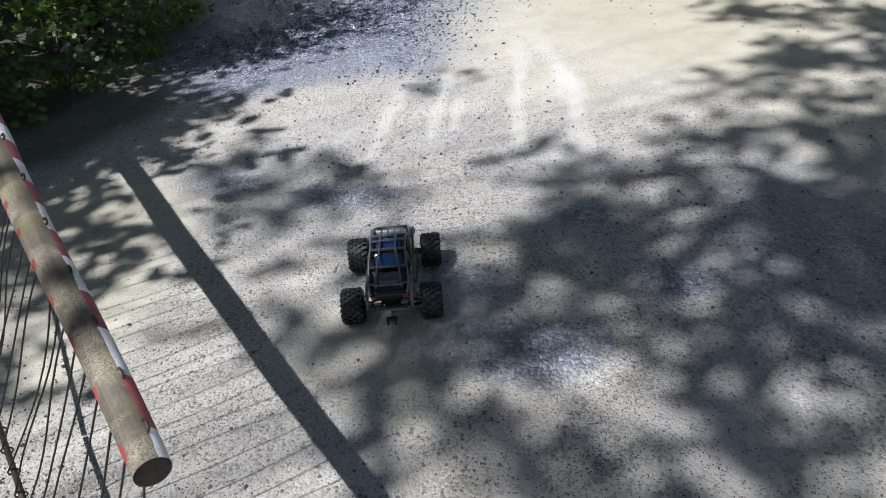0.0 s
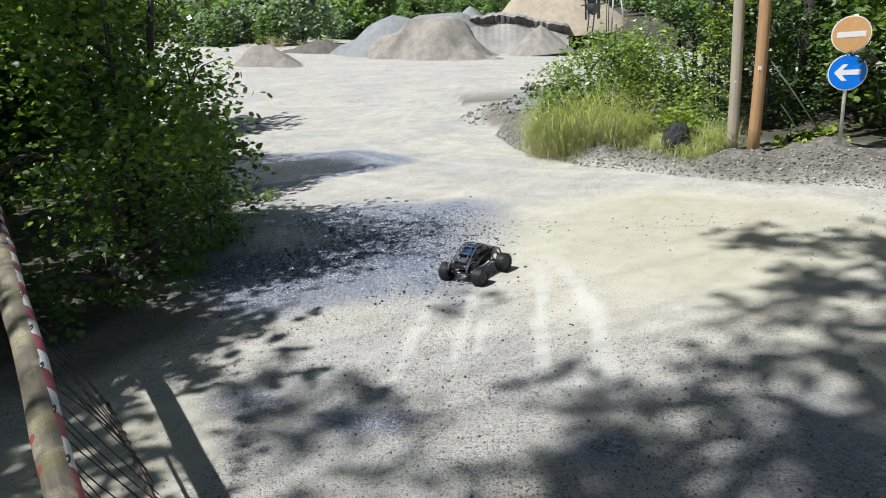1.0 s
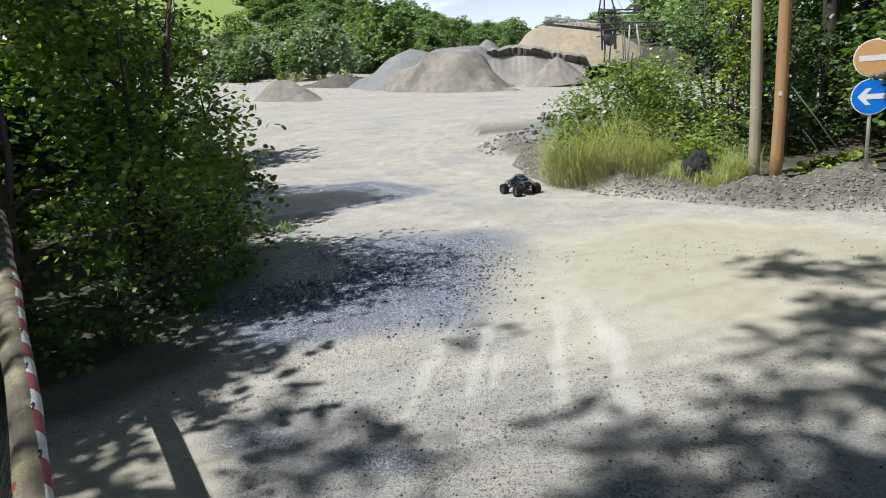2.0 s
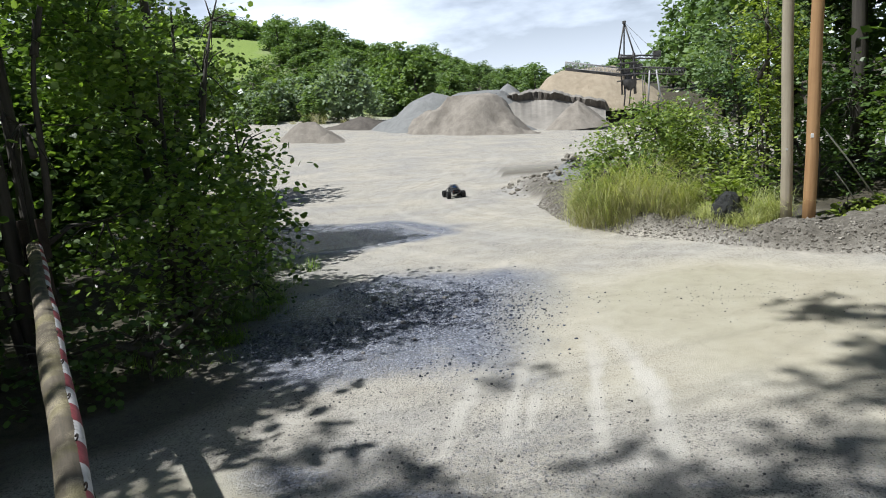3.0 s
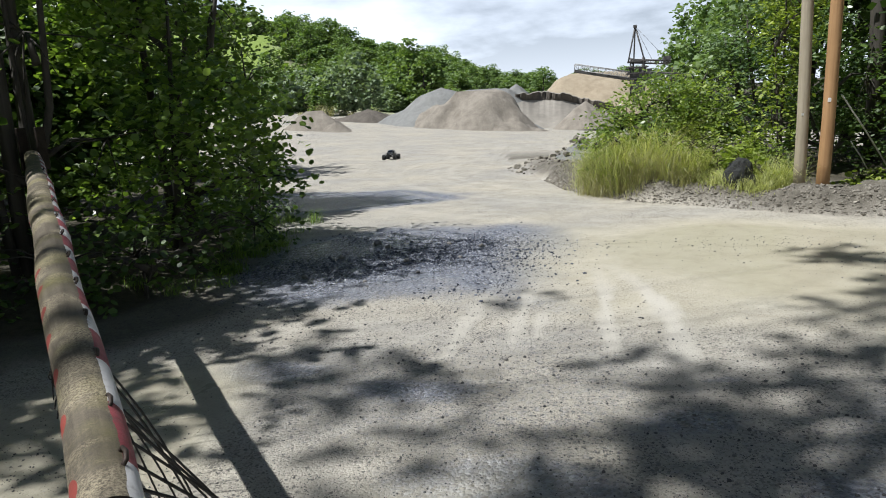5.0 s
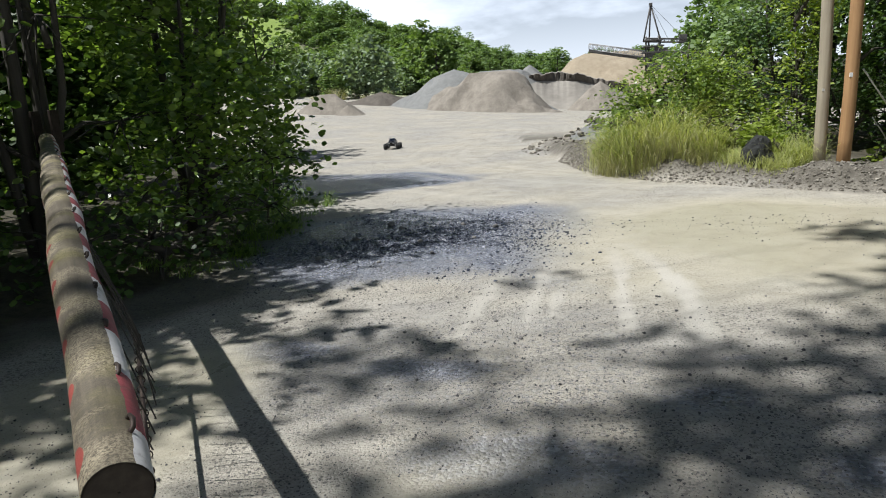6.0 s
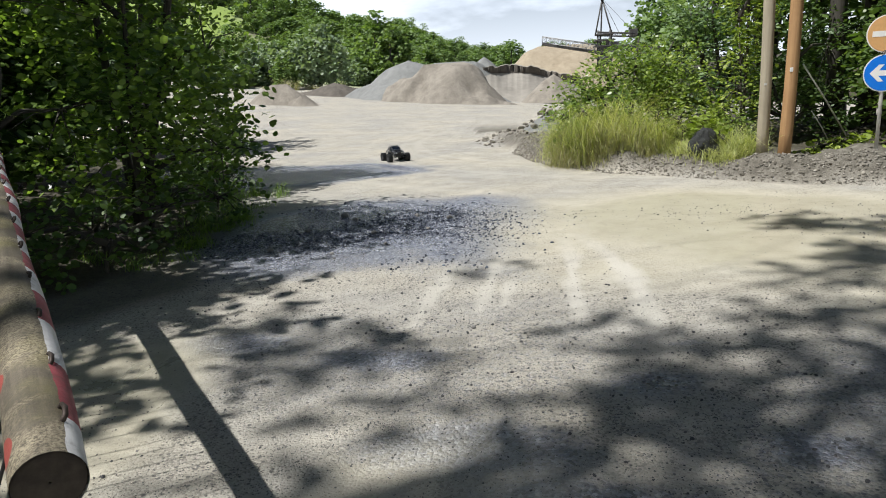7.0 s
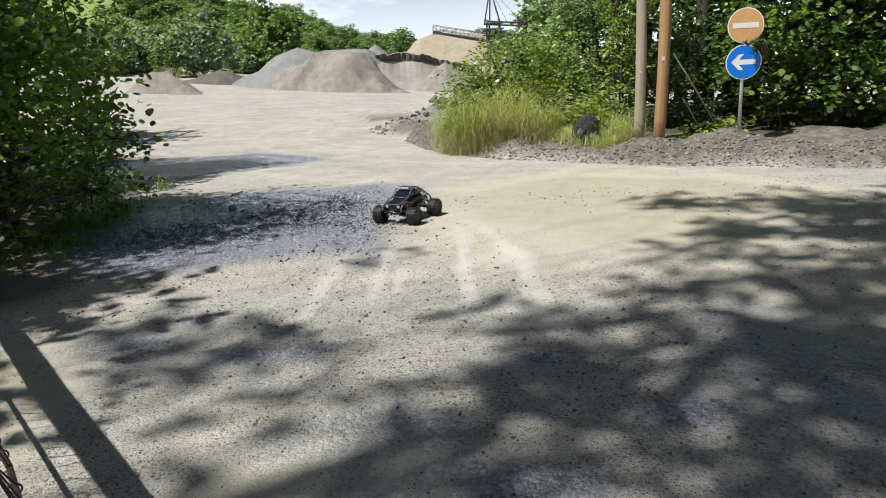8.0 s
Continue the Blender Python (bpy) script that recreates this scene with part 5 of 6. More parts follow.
SHADE_D = [(0.32, 1.95, 0.35, 0.17, 0.68), (0.78, 2.05, 0.22, 0.16, 0.68), (0.0, 1.55, 0.25, 0.12, 0.78), (0.72, 1.5, 0.2, 0.1, 0.6), (-0.5, 1.95, 0.3, 0.16, 0.65), (-0.3, 2.75, 0.3, 0.1, 0.25), (0.45, 2.45, 0.2, 0.1, 0.59), (-0.95, 2.75, 0.3, 0.16, 0.25), (-2.4, 2.4, 0.33, 0.2, 0.9),
           (-2.85, 2.85, 0.35, 0.25, 1.0), (-2.0, 1.75, 0.28, 0.15, 0.7), (0.2, 1.3, 0.3, 0.1, 0.6), (1.0, 1.25, 0.3, 0.12, 0.98), (2.4, 2.5, 0.4, 0.2, 0.8), (-0.2, 3.25, 0.25, 0.07, 0.5)]


def build_shade_trees():
    """Tall trees beside the barrier and behind it, whose crowns shade the yard."""
    rng = np.random.RandomState(31)
    for t, (foot, low, high) in enumerate([((-11.5, -1.0), 12.0, 15.0), ((-12.0, -4.0), 12.0, 15.0), ((-9.5, -6.0), 11.0, 14.0), ((-10.5, -3.0), 11.5, 14.5), ((-9.0, 0.5), 5.5, 8.0), ((-11.0, -5.0), 11.0, 14.0), ((-10.5, 3.0), 6.0, 8.5)]):
        thing = tagged(new("shade_tree"), "tall broadleaf tree overhanging the yard entrance", "tree", "trees over the entrance")
        fx, fy = foot
        fz = height(fx, fy)
        thing.location = (fx, fy, fz)
        f = Vector((fx, fy, fz))
        bm = bmesh.new()
        tube(bm, [(0, 0, -0.1), (0.05, 0, 2), (0.1, 0.1, 5), (0.3, 0.2, high + 1.5)], [0.3, 0.25, 0.18, 0.05], 10)
        part("trunk", bm, M_BARK, thing)
        bm = bmesh.new()
        pts = []
        for k, (sx, sy, rx, ry, dense) in enumerate((SHADE_A, SHADE_B, SHADE_C, SHADE_D, SHADE_E, SHADE_F, SHADE_G)[t]):
            h = low + (high - low) * ((k * 37) % 10) / 10
            c = Vector((sx - SHIFT.x * h, sy - SHIFT.y * h, h))
            s = Vector((fx + 0.2, fy + 0.15, h * 0.75))
            tube(bm, [s - f, s.lerp(c, 0.5) - f + Vector((0, 0, 0.25)), c - f], [0.014, 0.008, 0.004], 5)
            n = max(4, int(3.7 * dense * math.pi * rx * ry / 0.0062 / 4))
            spots = np.stack([rng.normal(c.x, rx * 0.72, n), rng.normal(c.y, ry * 0.78, n), rng.normal(c.z, 0.12, n)], -1)
            pts.append(sprays(rng, spots, 4, 0.16))
        tagged(part("branchwork", bm, M_BARK, thing), kind="stuff")
        pts = np.concatenate(pts) - np.array(f)[None]
        part_mesh("crown", poly_mesh("crown", leaf_verts(rng, pts, 0.12 * rng.uniform(0.6, 1.2, len(pts)), LEAF), 6), M_LEAF_SHADED, thing)


def build_back_wood():
    """The wood that closes the place behind the barrier and round the yard's entrance."""
    places = [(-16, 2, 13), (-15, -5, 14), (-11, -10, 13), (-5, -11, 13), (1, -10.5, 12), (7, -9, 13), (12, -4, 13), (14, 2, 12), (-17, 9, 12), (15, 8, 12), (-16.5, 15, 11)]
    for i, (x, y, h) in enumerate(places):
        leafy("woodland_tree", "tall broadleaf tree of the surrounding wood", "tree", z_at(x, y), [(x, y, h * 0.9, 0.2)],
              [(x, y, h * 0.3, 2.8, 2.8, h * 0.2), (x + 0.5, y, h * 0.6, 3.2, 3.2, h * 0.2), (x, y + 0.4, h * 0.85, 2.6, 2.6, h * 0.16)],
              4200, 0.42, M_LEAF_SHADED, 260 + i, CARD, each=6, reach=0.8, group="surrounding wood")


# ---- the barrier with its hanging curtain ----
BAR_NEAR = Vector((-0.34, 0.64, 0.92))
BAR_FAR = Vector((-3.95, 4.99, 1.18))
BAR_AXIS = (BAR_FAR - BAR_NEAR).normalized()
BAR_LEN = (BAR_FAR - BAR_NEAR).length
BAR_R = 0.0355
OUT = Vector((BAR_AXIS.y, -BAR_AXIS.x, 0)).normalized()      # towards the road
BAR_UP = OUT.cross(BAR_AXIS)


def bar_frame(u):
    """A pose on the barrier's axis, u metres from its free end: x to the road, y along it."""
    m = Matrix((OUT, BAR_AXIS, BAR_UP)).transposed().to_4x4()
    m.translation = BAR_NEAR + BAR_AXIS * u
    return m


def bar_r(u):
    """The timber is thin at its free end and thick at the post."""
    return 0.0355 + 0.0235 * min(1.0, u / 2.6) ** 0.8


def build_barrier():
    thing = tagged(new("barrier"), "weathered round timber barrier with worn red and white bands", "barrier")
    thing.matrix_basis = bar_frame(0)
    bm = bmesh.new()
    n = 60
    pts = [(0.004 * math.sin(i * 0.4), BAR_LEN * i / n, 0.006 * math.sin(i * 0.23)) for i in range(n + 1)]
    tube(bm, pts, [bar_r(BAR_LEN * i / n) * (1.0 + 0.012 * math.sin(i * 1.1)) for i in range(n + 1)], 28, cap=False)
    part("pole", bm, M_BARRIER, thing)
    bm = bmesh.new()
    lathe(bm, [(0.003, 0.001), (0.001, 0.012), (0.004, 0.025), (0.0, BAR_R * 0.93), (0.006, BAR_R * 0.985)], 28, "y")
    part("end_face", bm, M_ENDGRAIN, thing, "dark weathered end grain")
    bm = bmesh.new()
    lathe(bm, [(BAR_LEN - 0.01, bar_r(9) * 0.99), (BAR_LEN + 0.0, 0.001)], 28, "y")
    part("end_face", bm, M_ENDGRAIN, thing)
    for k in range(12):
        u = 0.085 + 0.15 * k + 0.018 * k * k
        bm = bmesh.new()
        a = 0.95
        r = bar_r(u)
        p = lambda b, out, w: (math.cos(b) * (r + out), u + w, math.sin(b) * (r + out))
        tube(bm, [p(a, -0.01, -0.016), p(a, 0.008, -0.016), p(a, 0.011, 0.0), p(a, 0.008, 0.016), p(a, -0.01, 0.016)], 0.0032, 6)
        part("staple", bm, M_RUST, thing, "rusty iron staple")
    post = tagged(new("barrier_post"), "dark iron post with a fork that holds the barrier", "post")
    bx, by = BAR_FAR.x - 0.03, BAR_FAR.y + 0.05
    post.location = (bx, by, height(bx, by))
    bm = bmesh.new()
    box(bm, (0, 0, 0.5), (0.11, 0.11, 1.15), 0.008)
    part("upright", bm, M_RUST, post)
    for s in (-1, 1):
        bm = bmesh.new()
        box(bm, (0.085 * s, 0, 1.1), (0.02, 0.10, 0.34), 0.004)
        part("cheek", bm, M_RUST, post)


SWING = [(0.0, -28), (0.2, -45), (0.45, -55), (0.7, -45), (0.9, -10), (1.05, 15), (1.3, 48), (1.5, 42), (1.75, 0), (2.0, -40), (2.2, -50), (2.4, -45), (2.6, -15), (2.8, 18), (3.05, 30), (3.25, 12),
         (3.45, -12), (3.7, -45), (3.95, -52), (4.2, -30), (4.4, -14), (4.5, -1), (4.7, 44), (4.82, 55), (5.0, 45), (5.25, 0), (5.5, -45), (5.65, -50), (5.8, -42), (6.0, -12), (6.12, 2), (6.2, 12), (6.3, 32),
         (6.4, 50), (6.5, 58), (6.6, 55), (6.7, 42), (6.8, 15), (6.95, -15), (7.2, -48), (7.4, -52), (7.6, -35), (7.8, -14), (8.0, 12), (8.4, 48)]
SW_T, SW_A = np.array(SWING, float).T
CURTAIN = 0.72
ROD_NEAR, ROD_MID, ROD_FAR = 0.30, 1.25, 2.60
WIRES = [0.06 + 0.1 * k for k in range(26)]


def swing(u, t):
    """How far the curtain has swung towards the road, in radians, u metres along the barrier; the far part leads and swings less."""
    k = min(1.0, max(0.0, (u - 0.2) / 1.9))
    return radians(float(np.interp(t + 0.33 * k, SW_T, SW_A)) * (1 - 0.55 * k))


def wire_pose(u, t):
    return Matrix.Translation((0, u, -0.02)) @ Matrix.Rotation(-swing(u, t), 4, "Y")


def rod_pose(ua, ub, t):
    a = wire_pose(ua, t) @ Vector((0, 0, -CURTAIN))
    b = wire_pose(ub, t) @ Vector((0, 0, -CURTAIN))
    y = (b - a).normalized()
    x = y.cross(Vector((0, 0, 1))).normalized()
    m = Matrix((x, y, x.cross(y))).transposed().to_4x4()
    m.translation = (a + b) / 2
    return m


CURTAIN_PARTS = []


def build_curtain():
    thing = tagged(new("barrier_curtain"), "swinging curtain of black cables with a rusty rod below", "barrier curtain")
    thing.matrix_basis = bar_frame(0)
    rng = np.random.RandomState(3)
    for u in WIRES:
        bm = bmesh.new()
        b1, b2 = rng.normal(0, 0.018, 2)
        k = rng.uniform(-0.03, 0.03)
        bow, lag = 0.012 + 0.7 * b1, 0.3 * b2
        tube(bm, [(bow * math.sin(math.pi * q) + lag * math.sin(2 * math.pi * q), k * math.sin(math.pi * q), -0.03 - (CURTAIN - 0.03) * q) for q in (i / 9 for i in range(10))], 0.0027, 6)
        wire = part("cable", bm, M_ROPE, thing)
        CURTAIN_PARTS.append((wire, u, None))
    for ua, ub in ((ROD_NEAR, ROD_MID), (ROD_MID + 0.04, ROD_FAR)):
        half = (ub - ua) / 2
        bm = bmesh.new()
        tube(bm, [(0, -half - 0.03, 0), (0.002, 0, -0.003), (0, half, 0)], 0.009, 8)
        rod = part("rod", bm, M_RUST, thing, "rusty rod hung with rings")
        for u in [w for w in WIRES if ua - 0.02 <= w <= ub]:
            for dy in (0.0,):
                bm = bmesh.new()
                ring(bm, (0, u - (ua + ub) / 2 + dy, -0.008), (0.35, 1, 0.1 + dy * 8), 0.0165, 0.0026, 14, 6)
                part("ring", bm, M_RUST, rod)
        CURTAIN_PARTS.append((rod, ua, ub))


# ---- poles, sign, netting ----
def build_poles():
    def pole(name, label, x, y, r, top, lean, mat_, marks):
        thing = tagged(new(name), label, "pole")
        thing.matrix_basis = pose(x, y, height(x, y) - 0.25, lean[0], lean[1], 0)
        bm = bmesh.new()
        n = 14
        tube(bm, [(0.006 * math.sin(i), 0.006 * math.cos(i * 1.3), top * i / n) for i in range(n + 1)], [r * (1 - 0.18 * i / n) * (1 + 0.012 * math.sin(i * 2.2)) for i in range(n + 1)], 20)
        part("shaft", bm, mat_, thing)
        for z, w, h, m in marks:
            bm = bmesh.new()
            box(bm, (-0.25 * r, -r * 0.93, z), (w, 0.012, h), 0.002)
            part("tag", bm, m, thing, "small metal tag")
        return thing
    pole("utility_pole", "grey weathered round timber utility pole", 3.29, 9.14, 0.072, 7.5, (0, 0.4), M_POLE_GREY, [(1.15, 0.03, 0.03, M_ZINC)])
    pole("utility_pole", "brown round timber utility pole with a small tag", 3.50, 8.98, 0.076, 7.5, (0.5, 1.6), M_POLE_BROWN, [(1.30, 0.05, 0.05, M_SIGN_WHITE)])
    guy = tagged(new("guy_rod"), "thin grey guy rod slanting from the pole to the ground", "guy rod")
    guy.location = (4.68, 9.9, 0.33)
    bm = bmesh.new()
    tube(bm, [(0.12, 0.1, -0.15), (-0.49, -0.43, 0.5), (-0.98, -0.85, 0.99)], 0.010, 8)
    part("rod", bm, M_ZINC, guy)
    stake = tagged(new("guy_rod"), "thin pale stake leaning low between the poles and the sign", "guy rod")
    stake.location = (4.42, 9.8, 0.3)
    bm = bmesh.new()
    tube(bm, [(0.05, 0.05, -0.12), (-0.2, -0.15, 0.2), (-0.4, -0.3, 0.42)], 0.008, 7)
    part("rod", bm, M_ZINC, stake)


def disc(bm, r, y0, y1, z, n=48):
    lathe_pts = []
    for y, rr in ((y0, r), (y1, r)):
        lathe_pts.append([bm.verts.new((rr * math.cos(2 * math.pi * i / n), y, z + rr * math.sin(2 * math.pi * i / n))) for i in range(n)])
    bm.faces.new(lathe_pts[0])
    bm.faces.new(lathe_pts[1][::-1])
    for i in range(n):
        bm.faces.new((lathe_pts[0][i], lathe_pts[1][i], lathe_pts[1][(i + 1) % n], lathe_pts[0][(i + 1) % n]))
    return bm


def plate(bm, outline, y0, y1):
    a = [bm.verts.new((x, y0, z)) for x, z in outline]
    b = [bm.verts.new((x, y1, z)) for x, z in outline]
    bm.faces.new(a)
    bm.faces.new(b[::-1])
    for i in range(len(a)):
        j = (i + 1) % len(a)
        bm.faces.new((a[i], b[i], b[j], a[j]))
    bmesh.ops.recalc_face_normals(bm, faces=bm.faces[:])
    return bm


def build_sign():
    thing = tagged(new("traffic_sign"), "faded no-entry disc above a blue arrow disc on a thin post", "traffic sign")
    x, y = 4.39, 8.55
    z0 = height(x, y)
    thing.matrix_basis = pose(x, y, z0, 0, 0.3, -14)
    bm = bmesh.new()
    tube(bm, [(0, 0.03, -0.2), (0, 0.03, 0.8), (0, 0.03, 1.66 - z0)], 0.021, 12)
    part("post", bm, M_ZINC, thing)
    ztop, zmid = 1.60 - z0, 1.165 - z0
    for z, body, rim in ((ztop, M_SIGN_ORANGE, M_SIGN_WHITE), (zmid, M_SIGN_BLUE, M_SIGN_WHITE)):
        bm = bmesh.new()
        disc(bm, 0.21, 0.0, 0.006, z)
        plate_ob = part("disc", bm, rim, thing, "white-edged round sign plate")
        bm = bmesh.new()
        disc(bm, 0.198, -0.003, 0.0, z)
        part("face", bm, body, plate_ob, "faded orange face" if z == ztop else "bright blue face")
        bm = bmesh.new()
        if z == ztop:
            box(bm, (0, -0.004, z), (0.30, 0.004, 0.062), 0.0)
            part("bar", bm, M_SIGN_WHITE, plate_ob, "white bar")
        else:
            plate(bm, [(-0.145, z), (-0.055, z + 0.095), (0.0, z + 0.095), (-0.055, z + 0.030), (0.14, z + 0.030), (0.14, z - 0.030), (-0.055, z - 0.030), (0.0, z - 0.095), (-0.055, z - 0.095)], -0.006, -0.002)
            part("arrow", bm, M_SIGN_WHITE, plate_ob, "white arrow")
        bm = bmesh.new()
        box(bm, (0, 0.03, z), (0.07, 0.055, 0.03), 0.004)
        part("clamp", bm, M_ZINC, thing)
    # netting thrown over a stone on the bank
    bm = bmesh.new()
    bmesh.ops.create_icosphere(bm, subdivisions=4, radius=1)
    for v in bm.verts:
        k = 1 + 0.22 * noise.noise(v.co * 1.7) + 0.10 * noise.noise(v.co * 5)
        v.co = Vector((v.co.x * 0.25 * k, v.co.y * 0.2 * k, max(-0.03, v.co.z * 0.26 * k + 0.06)))
    rng = np.random.RandomState(14)
    for _ in range(150):
        a, q = rng.uniform(0, 2 * math.pi), rng.uniform(0.2, 1.0)
        x, y, z = 0.24 * math.cos(a) * q, 0.19 * math.sin(a) * q, 0.30 * math.sqrt(1.05 - q * q)
        tube(bm, [(x * 0.6, y * 0.6, z + 0.02), (x + rng.normal(0, 0.02), y + rng.normal(0, 0.02), z), (x * 1.3 + rng.normal(0, 0.03), y * 1.3 + rng.normal(0, 0.03), max(-0.02, z - rng.uniform(0.05, 0.2)))], 0.0035, 4)
    net = tagged(part("crumpled_netting", bm, M_TARP), "crumpled black netting heaped on the dirt bank", "netting")
    net.matrix_basis = pose(2.64, 9.38, height(2.64, 9.38), 0, 0, 20)
    net.scale = (0.85, 0.85, 1.2)


# ---- the conveyor plant on the sand hill ----
def truss(bm, a, b, tall, deep, bays, r):
    """A lattice girder between two points."""
    a, b = Vector(a), Vector(b)
    side = Vector((0, deep, 0))
    up = Vector((0, 0, tall))
    for s in (0, 1):
        for u in (0, 1):
            tube(bm, [a + side * s + up * u, b + side * s + up * u], r, 5)
        for i in range(bays + 1):
            p = a.lerp(b, i / bays) + side * s
            tube(bm, [p, p + up], r * 0.7, 4)
            if i < bays:
                q = a.lerp(b, (i + 1) / bays) + side * s
                tube(bm, [p, q + up] if i % 2 else [p + up, q], r * 0.6, 4)
    return bm


def build_plant():
    thing = tagged(new("conveyor_plant"), "old steel gravel conveyor with lattice bridge, tower and mast", "conveyor")
    d = 58
    base = Vector(at(7.7, 0.4, d))
    thing.location = base

    def loc(az, el, dd=d):
        return Vector(at(az, el, dd)) - base
    bm = bmesh.new()
    truss(bm, loc(2.6, 2.78), loc(7.0, 1.85), 0.48, 1.0, 14, 0.035)
    part("bridge", bm, M_STEEL_PALE, thing, "pale lattice conveyor bridge")
    bm = bmesh.new()
    box(bm, (loc(2.6, 2.75) + loc(7.0, 1.82)) / 2 + Vector((0, 0.5, -0.05)), (4.6, 0.8, 0.22), 0.02, Euler((0, radians(12), 0)).to_matrix())
    part("belt", bm, M_STEEL, thing)
    bm = bmesh.new()
    truss(bm, loc(8.4, 1.75), loc(11.8, 1.3), 0.5, 1.0, 9, 0.045)
    part("bridge", bm, M_STEEL, thing)
    for az in (9.1, 9.6):
        bm = bmesh.new()
        tube(bm, [loc(az, 1.9), loc(az + (0.35 if az > 9.3 else -0.2), -0.9)], 0.07, 6)
        part("support_leg", bm, M_STEEL_PALE, thing)
    # tower
    for az, dy in ((6.95, 0), (7.25, 0.8), (7.9, 0), (8.1, 0.8)):
        bm = bmesh.new()
        p = loc(az, 0.2) + Vector((0, dy, 0))
        q = loc(az, 3.4) + Vector((0, dy, 0))
        tube(bm, [p, q], 0.075, 6)
        part("tower_leg", bm, M_STEEL, thing)
    rng = np.random.RandomState(8)
    for z in (1.3, 1.75, 2.2, 2.65, 3.1):
        bm = bmesh.new()
        c = (loc(6.95, z) + loc(8.1, z)) / 2 + Vector((0, 0.4, 0))
        box(bm, c, (1.45 + rng.uniform(-0.1, 0.35), 1.1, 0.10), 0.01)
        part("platform", bm, M_STEEL, thing)
    for az, el, sx, sz in ((7.35, 2.0, 0.6, 0.55), (7.9, 2.45, 0.5, 0.45), (7.5, 1.5, 0.55, 0.5), (8.35, 2.25, 0.5, 0.5), (7.1, 2.6, 0.35, 0.3), (8.0, 1.75, 0.7, 0.3)):
        bm = bmesh.new()
        box(bm, loc(az, el) + Vector((0, 0.4, 0)), (sx, 0.7, sz), 0.03)
        part("machine_box", bm, M_STEEL, thing)
    bm = bmesh.new()
    lathe(bm, [(0.0, 0.15), (0.5, 0.55), (0.9, 0.55)], 16, "z")
    bmesh.ops.translate(bm, vec=loc(7.55, 0.5), verts=bm.verts[:])
    part("hopper", bm, M_STEEL, thing)
    top = loc(7.3, 5.75)
    for az, dy in ((6.75, 0), (7.3, 0.9), (8.05, 0)):
        bm = bmesh.new()
        tube(bm, [loc(az, 3.0) + Vector((0, dy, 0)), top], 0.06, 6)
        part("mast_leg", bm, M_STEEL, thing)
    bm = bmesh.new()
    box(bm, top, (0.26, 0.26, 0.22), 0.03)
    part("mast_head", bm, M_STEEL, thing)
    for az, el in ((9.6, 3.2), (8.6, 3.1)):
        bm = bmesh.new()
        tube(bm, [top, loc(az, el)], 0.018, 4)
        part("stay_cable", bm, M_STEEL, thing)
    bm = bmesh.new()
    truss(bm, loc(7.0, 3.05), loc(9.9, 2.75), 0.25, 0.8, 6, 0.04)
    part("jib", bm, M_STEEL, thing)
    bm = bmesh.new()
    box(bm, loc(9.75, 3.1) + Vector((0, 0.4, 0)), (0.55, 0.7, 0.5), 0.03)
    part("counterweight", bm, M_STEEL, thing)
    for az in (7.3, 7.7):
        bm = bmesh.new()
        tube(bm, [loc(az, 1.2), loc(az - 0.25, -0.7)], 0.06, 5)
        part("tower_foot", bm, M_STEEL, thing)
    for az in (8.55, 8.7):
        bm = bmesh.new()
        tube(bm, [loc(az, 1.6), loc(az, -0.8)], 0.04, 5)
        part("ladder_rail", bm, M_STEEL, thing)


TRUCK_WHEELS = []


# ---- the model truck ----
def loft(bm, sections, around=20, square=3.2):
    """A closed body through rounded cross-sections (y, half width, low, high)."""
    loops = []
    for y, w, lo, hi in sections:
        loop = []
        for i in range(around):
            a = 2 * math.pi * i / around
            c, s = math.cos(a), math.sin(a)
            k = (abs(c) ** square + abs(s) ** square) ** (-1 / square)
            loop.append(bm.verts.new((w * c * k, y, (lo + hi) / 2 + (hi - lo) / 2 * s * k)))
        loops.append(loop)
    for a, b in zip(loops, loops[1:]):
        for i in range(around):
            f = bm.faces.new((a[i], b[i], b[(i + 1) % around], a[(i + 1) % around]))
            f.smooth = True
    bm.faces.new(loops[0])
    bm.faces.new(loops[-1][::-1])
    return bm


def panel(bm, corners, thick=0.003):
    """A thin slab from its corners."""
    p = [Vector(c) for c in corners]
    n = (p[1] - p[0]).cross(p[2] - p[0]).normalized() * thick
    a = [bm.verts.new(c) for c in p]
    b = [bm.verts.new(c + n) for c in p]
    bm.faces.new(a[::-1])
    bm.faces.new(b)
    for i in range(len(a)):
        j = (i + 1) % len(a)
        bm.faces.new((a[i], a[j], b[j], b[i]))
    return bm


TYRE_R, TYRE_W = 0.084, 0.092
AXLES = (0.195, -0.195)
TRACK = 0.182


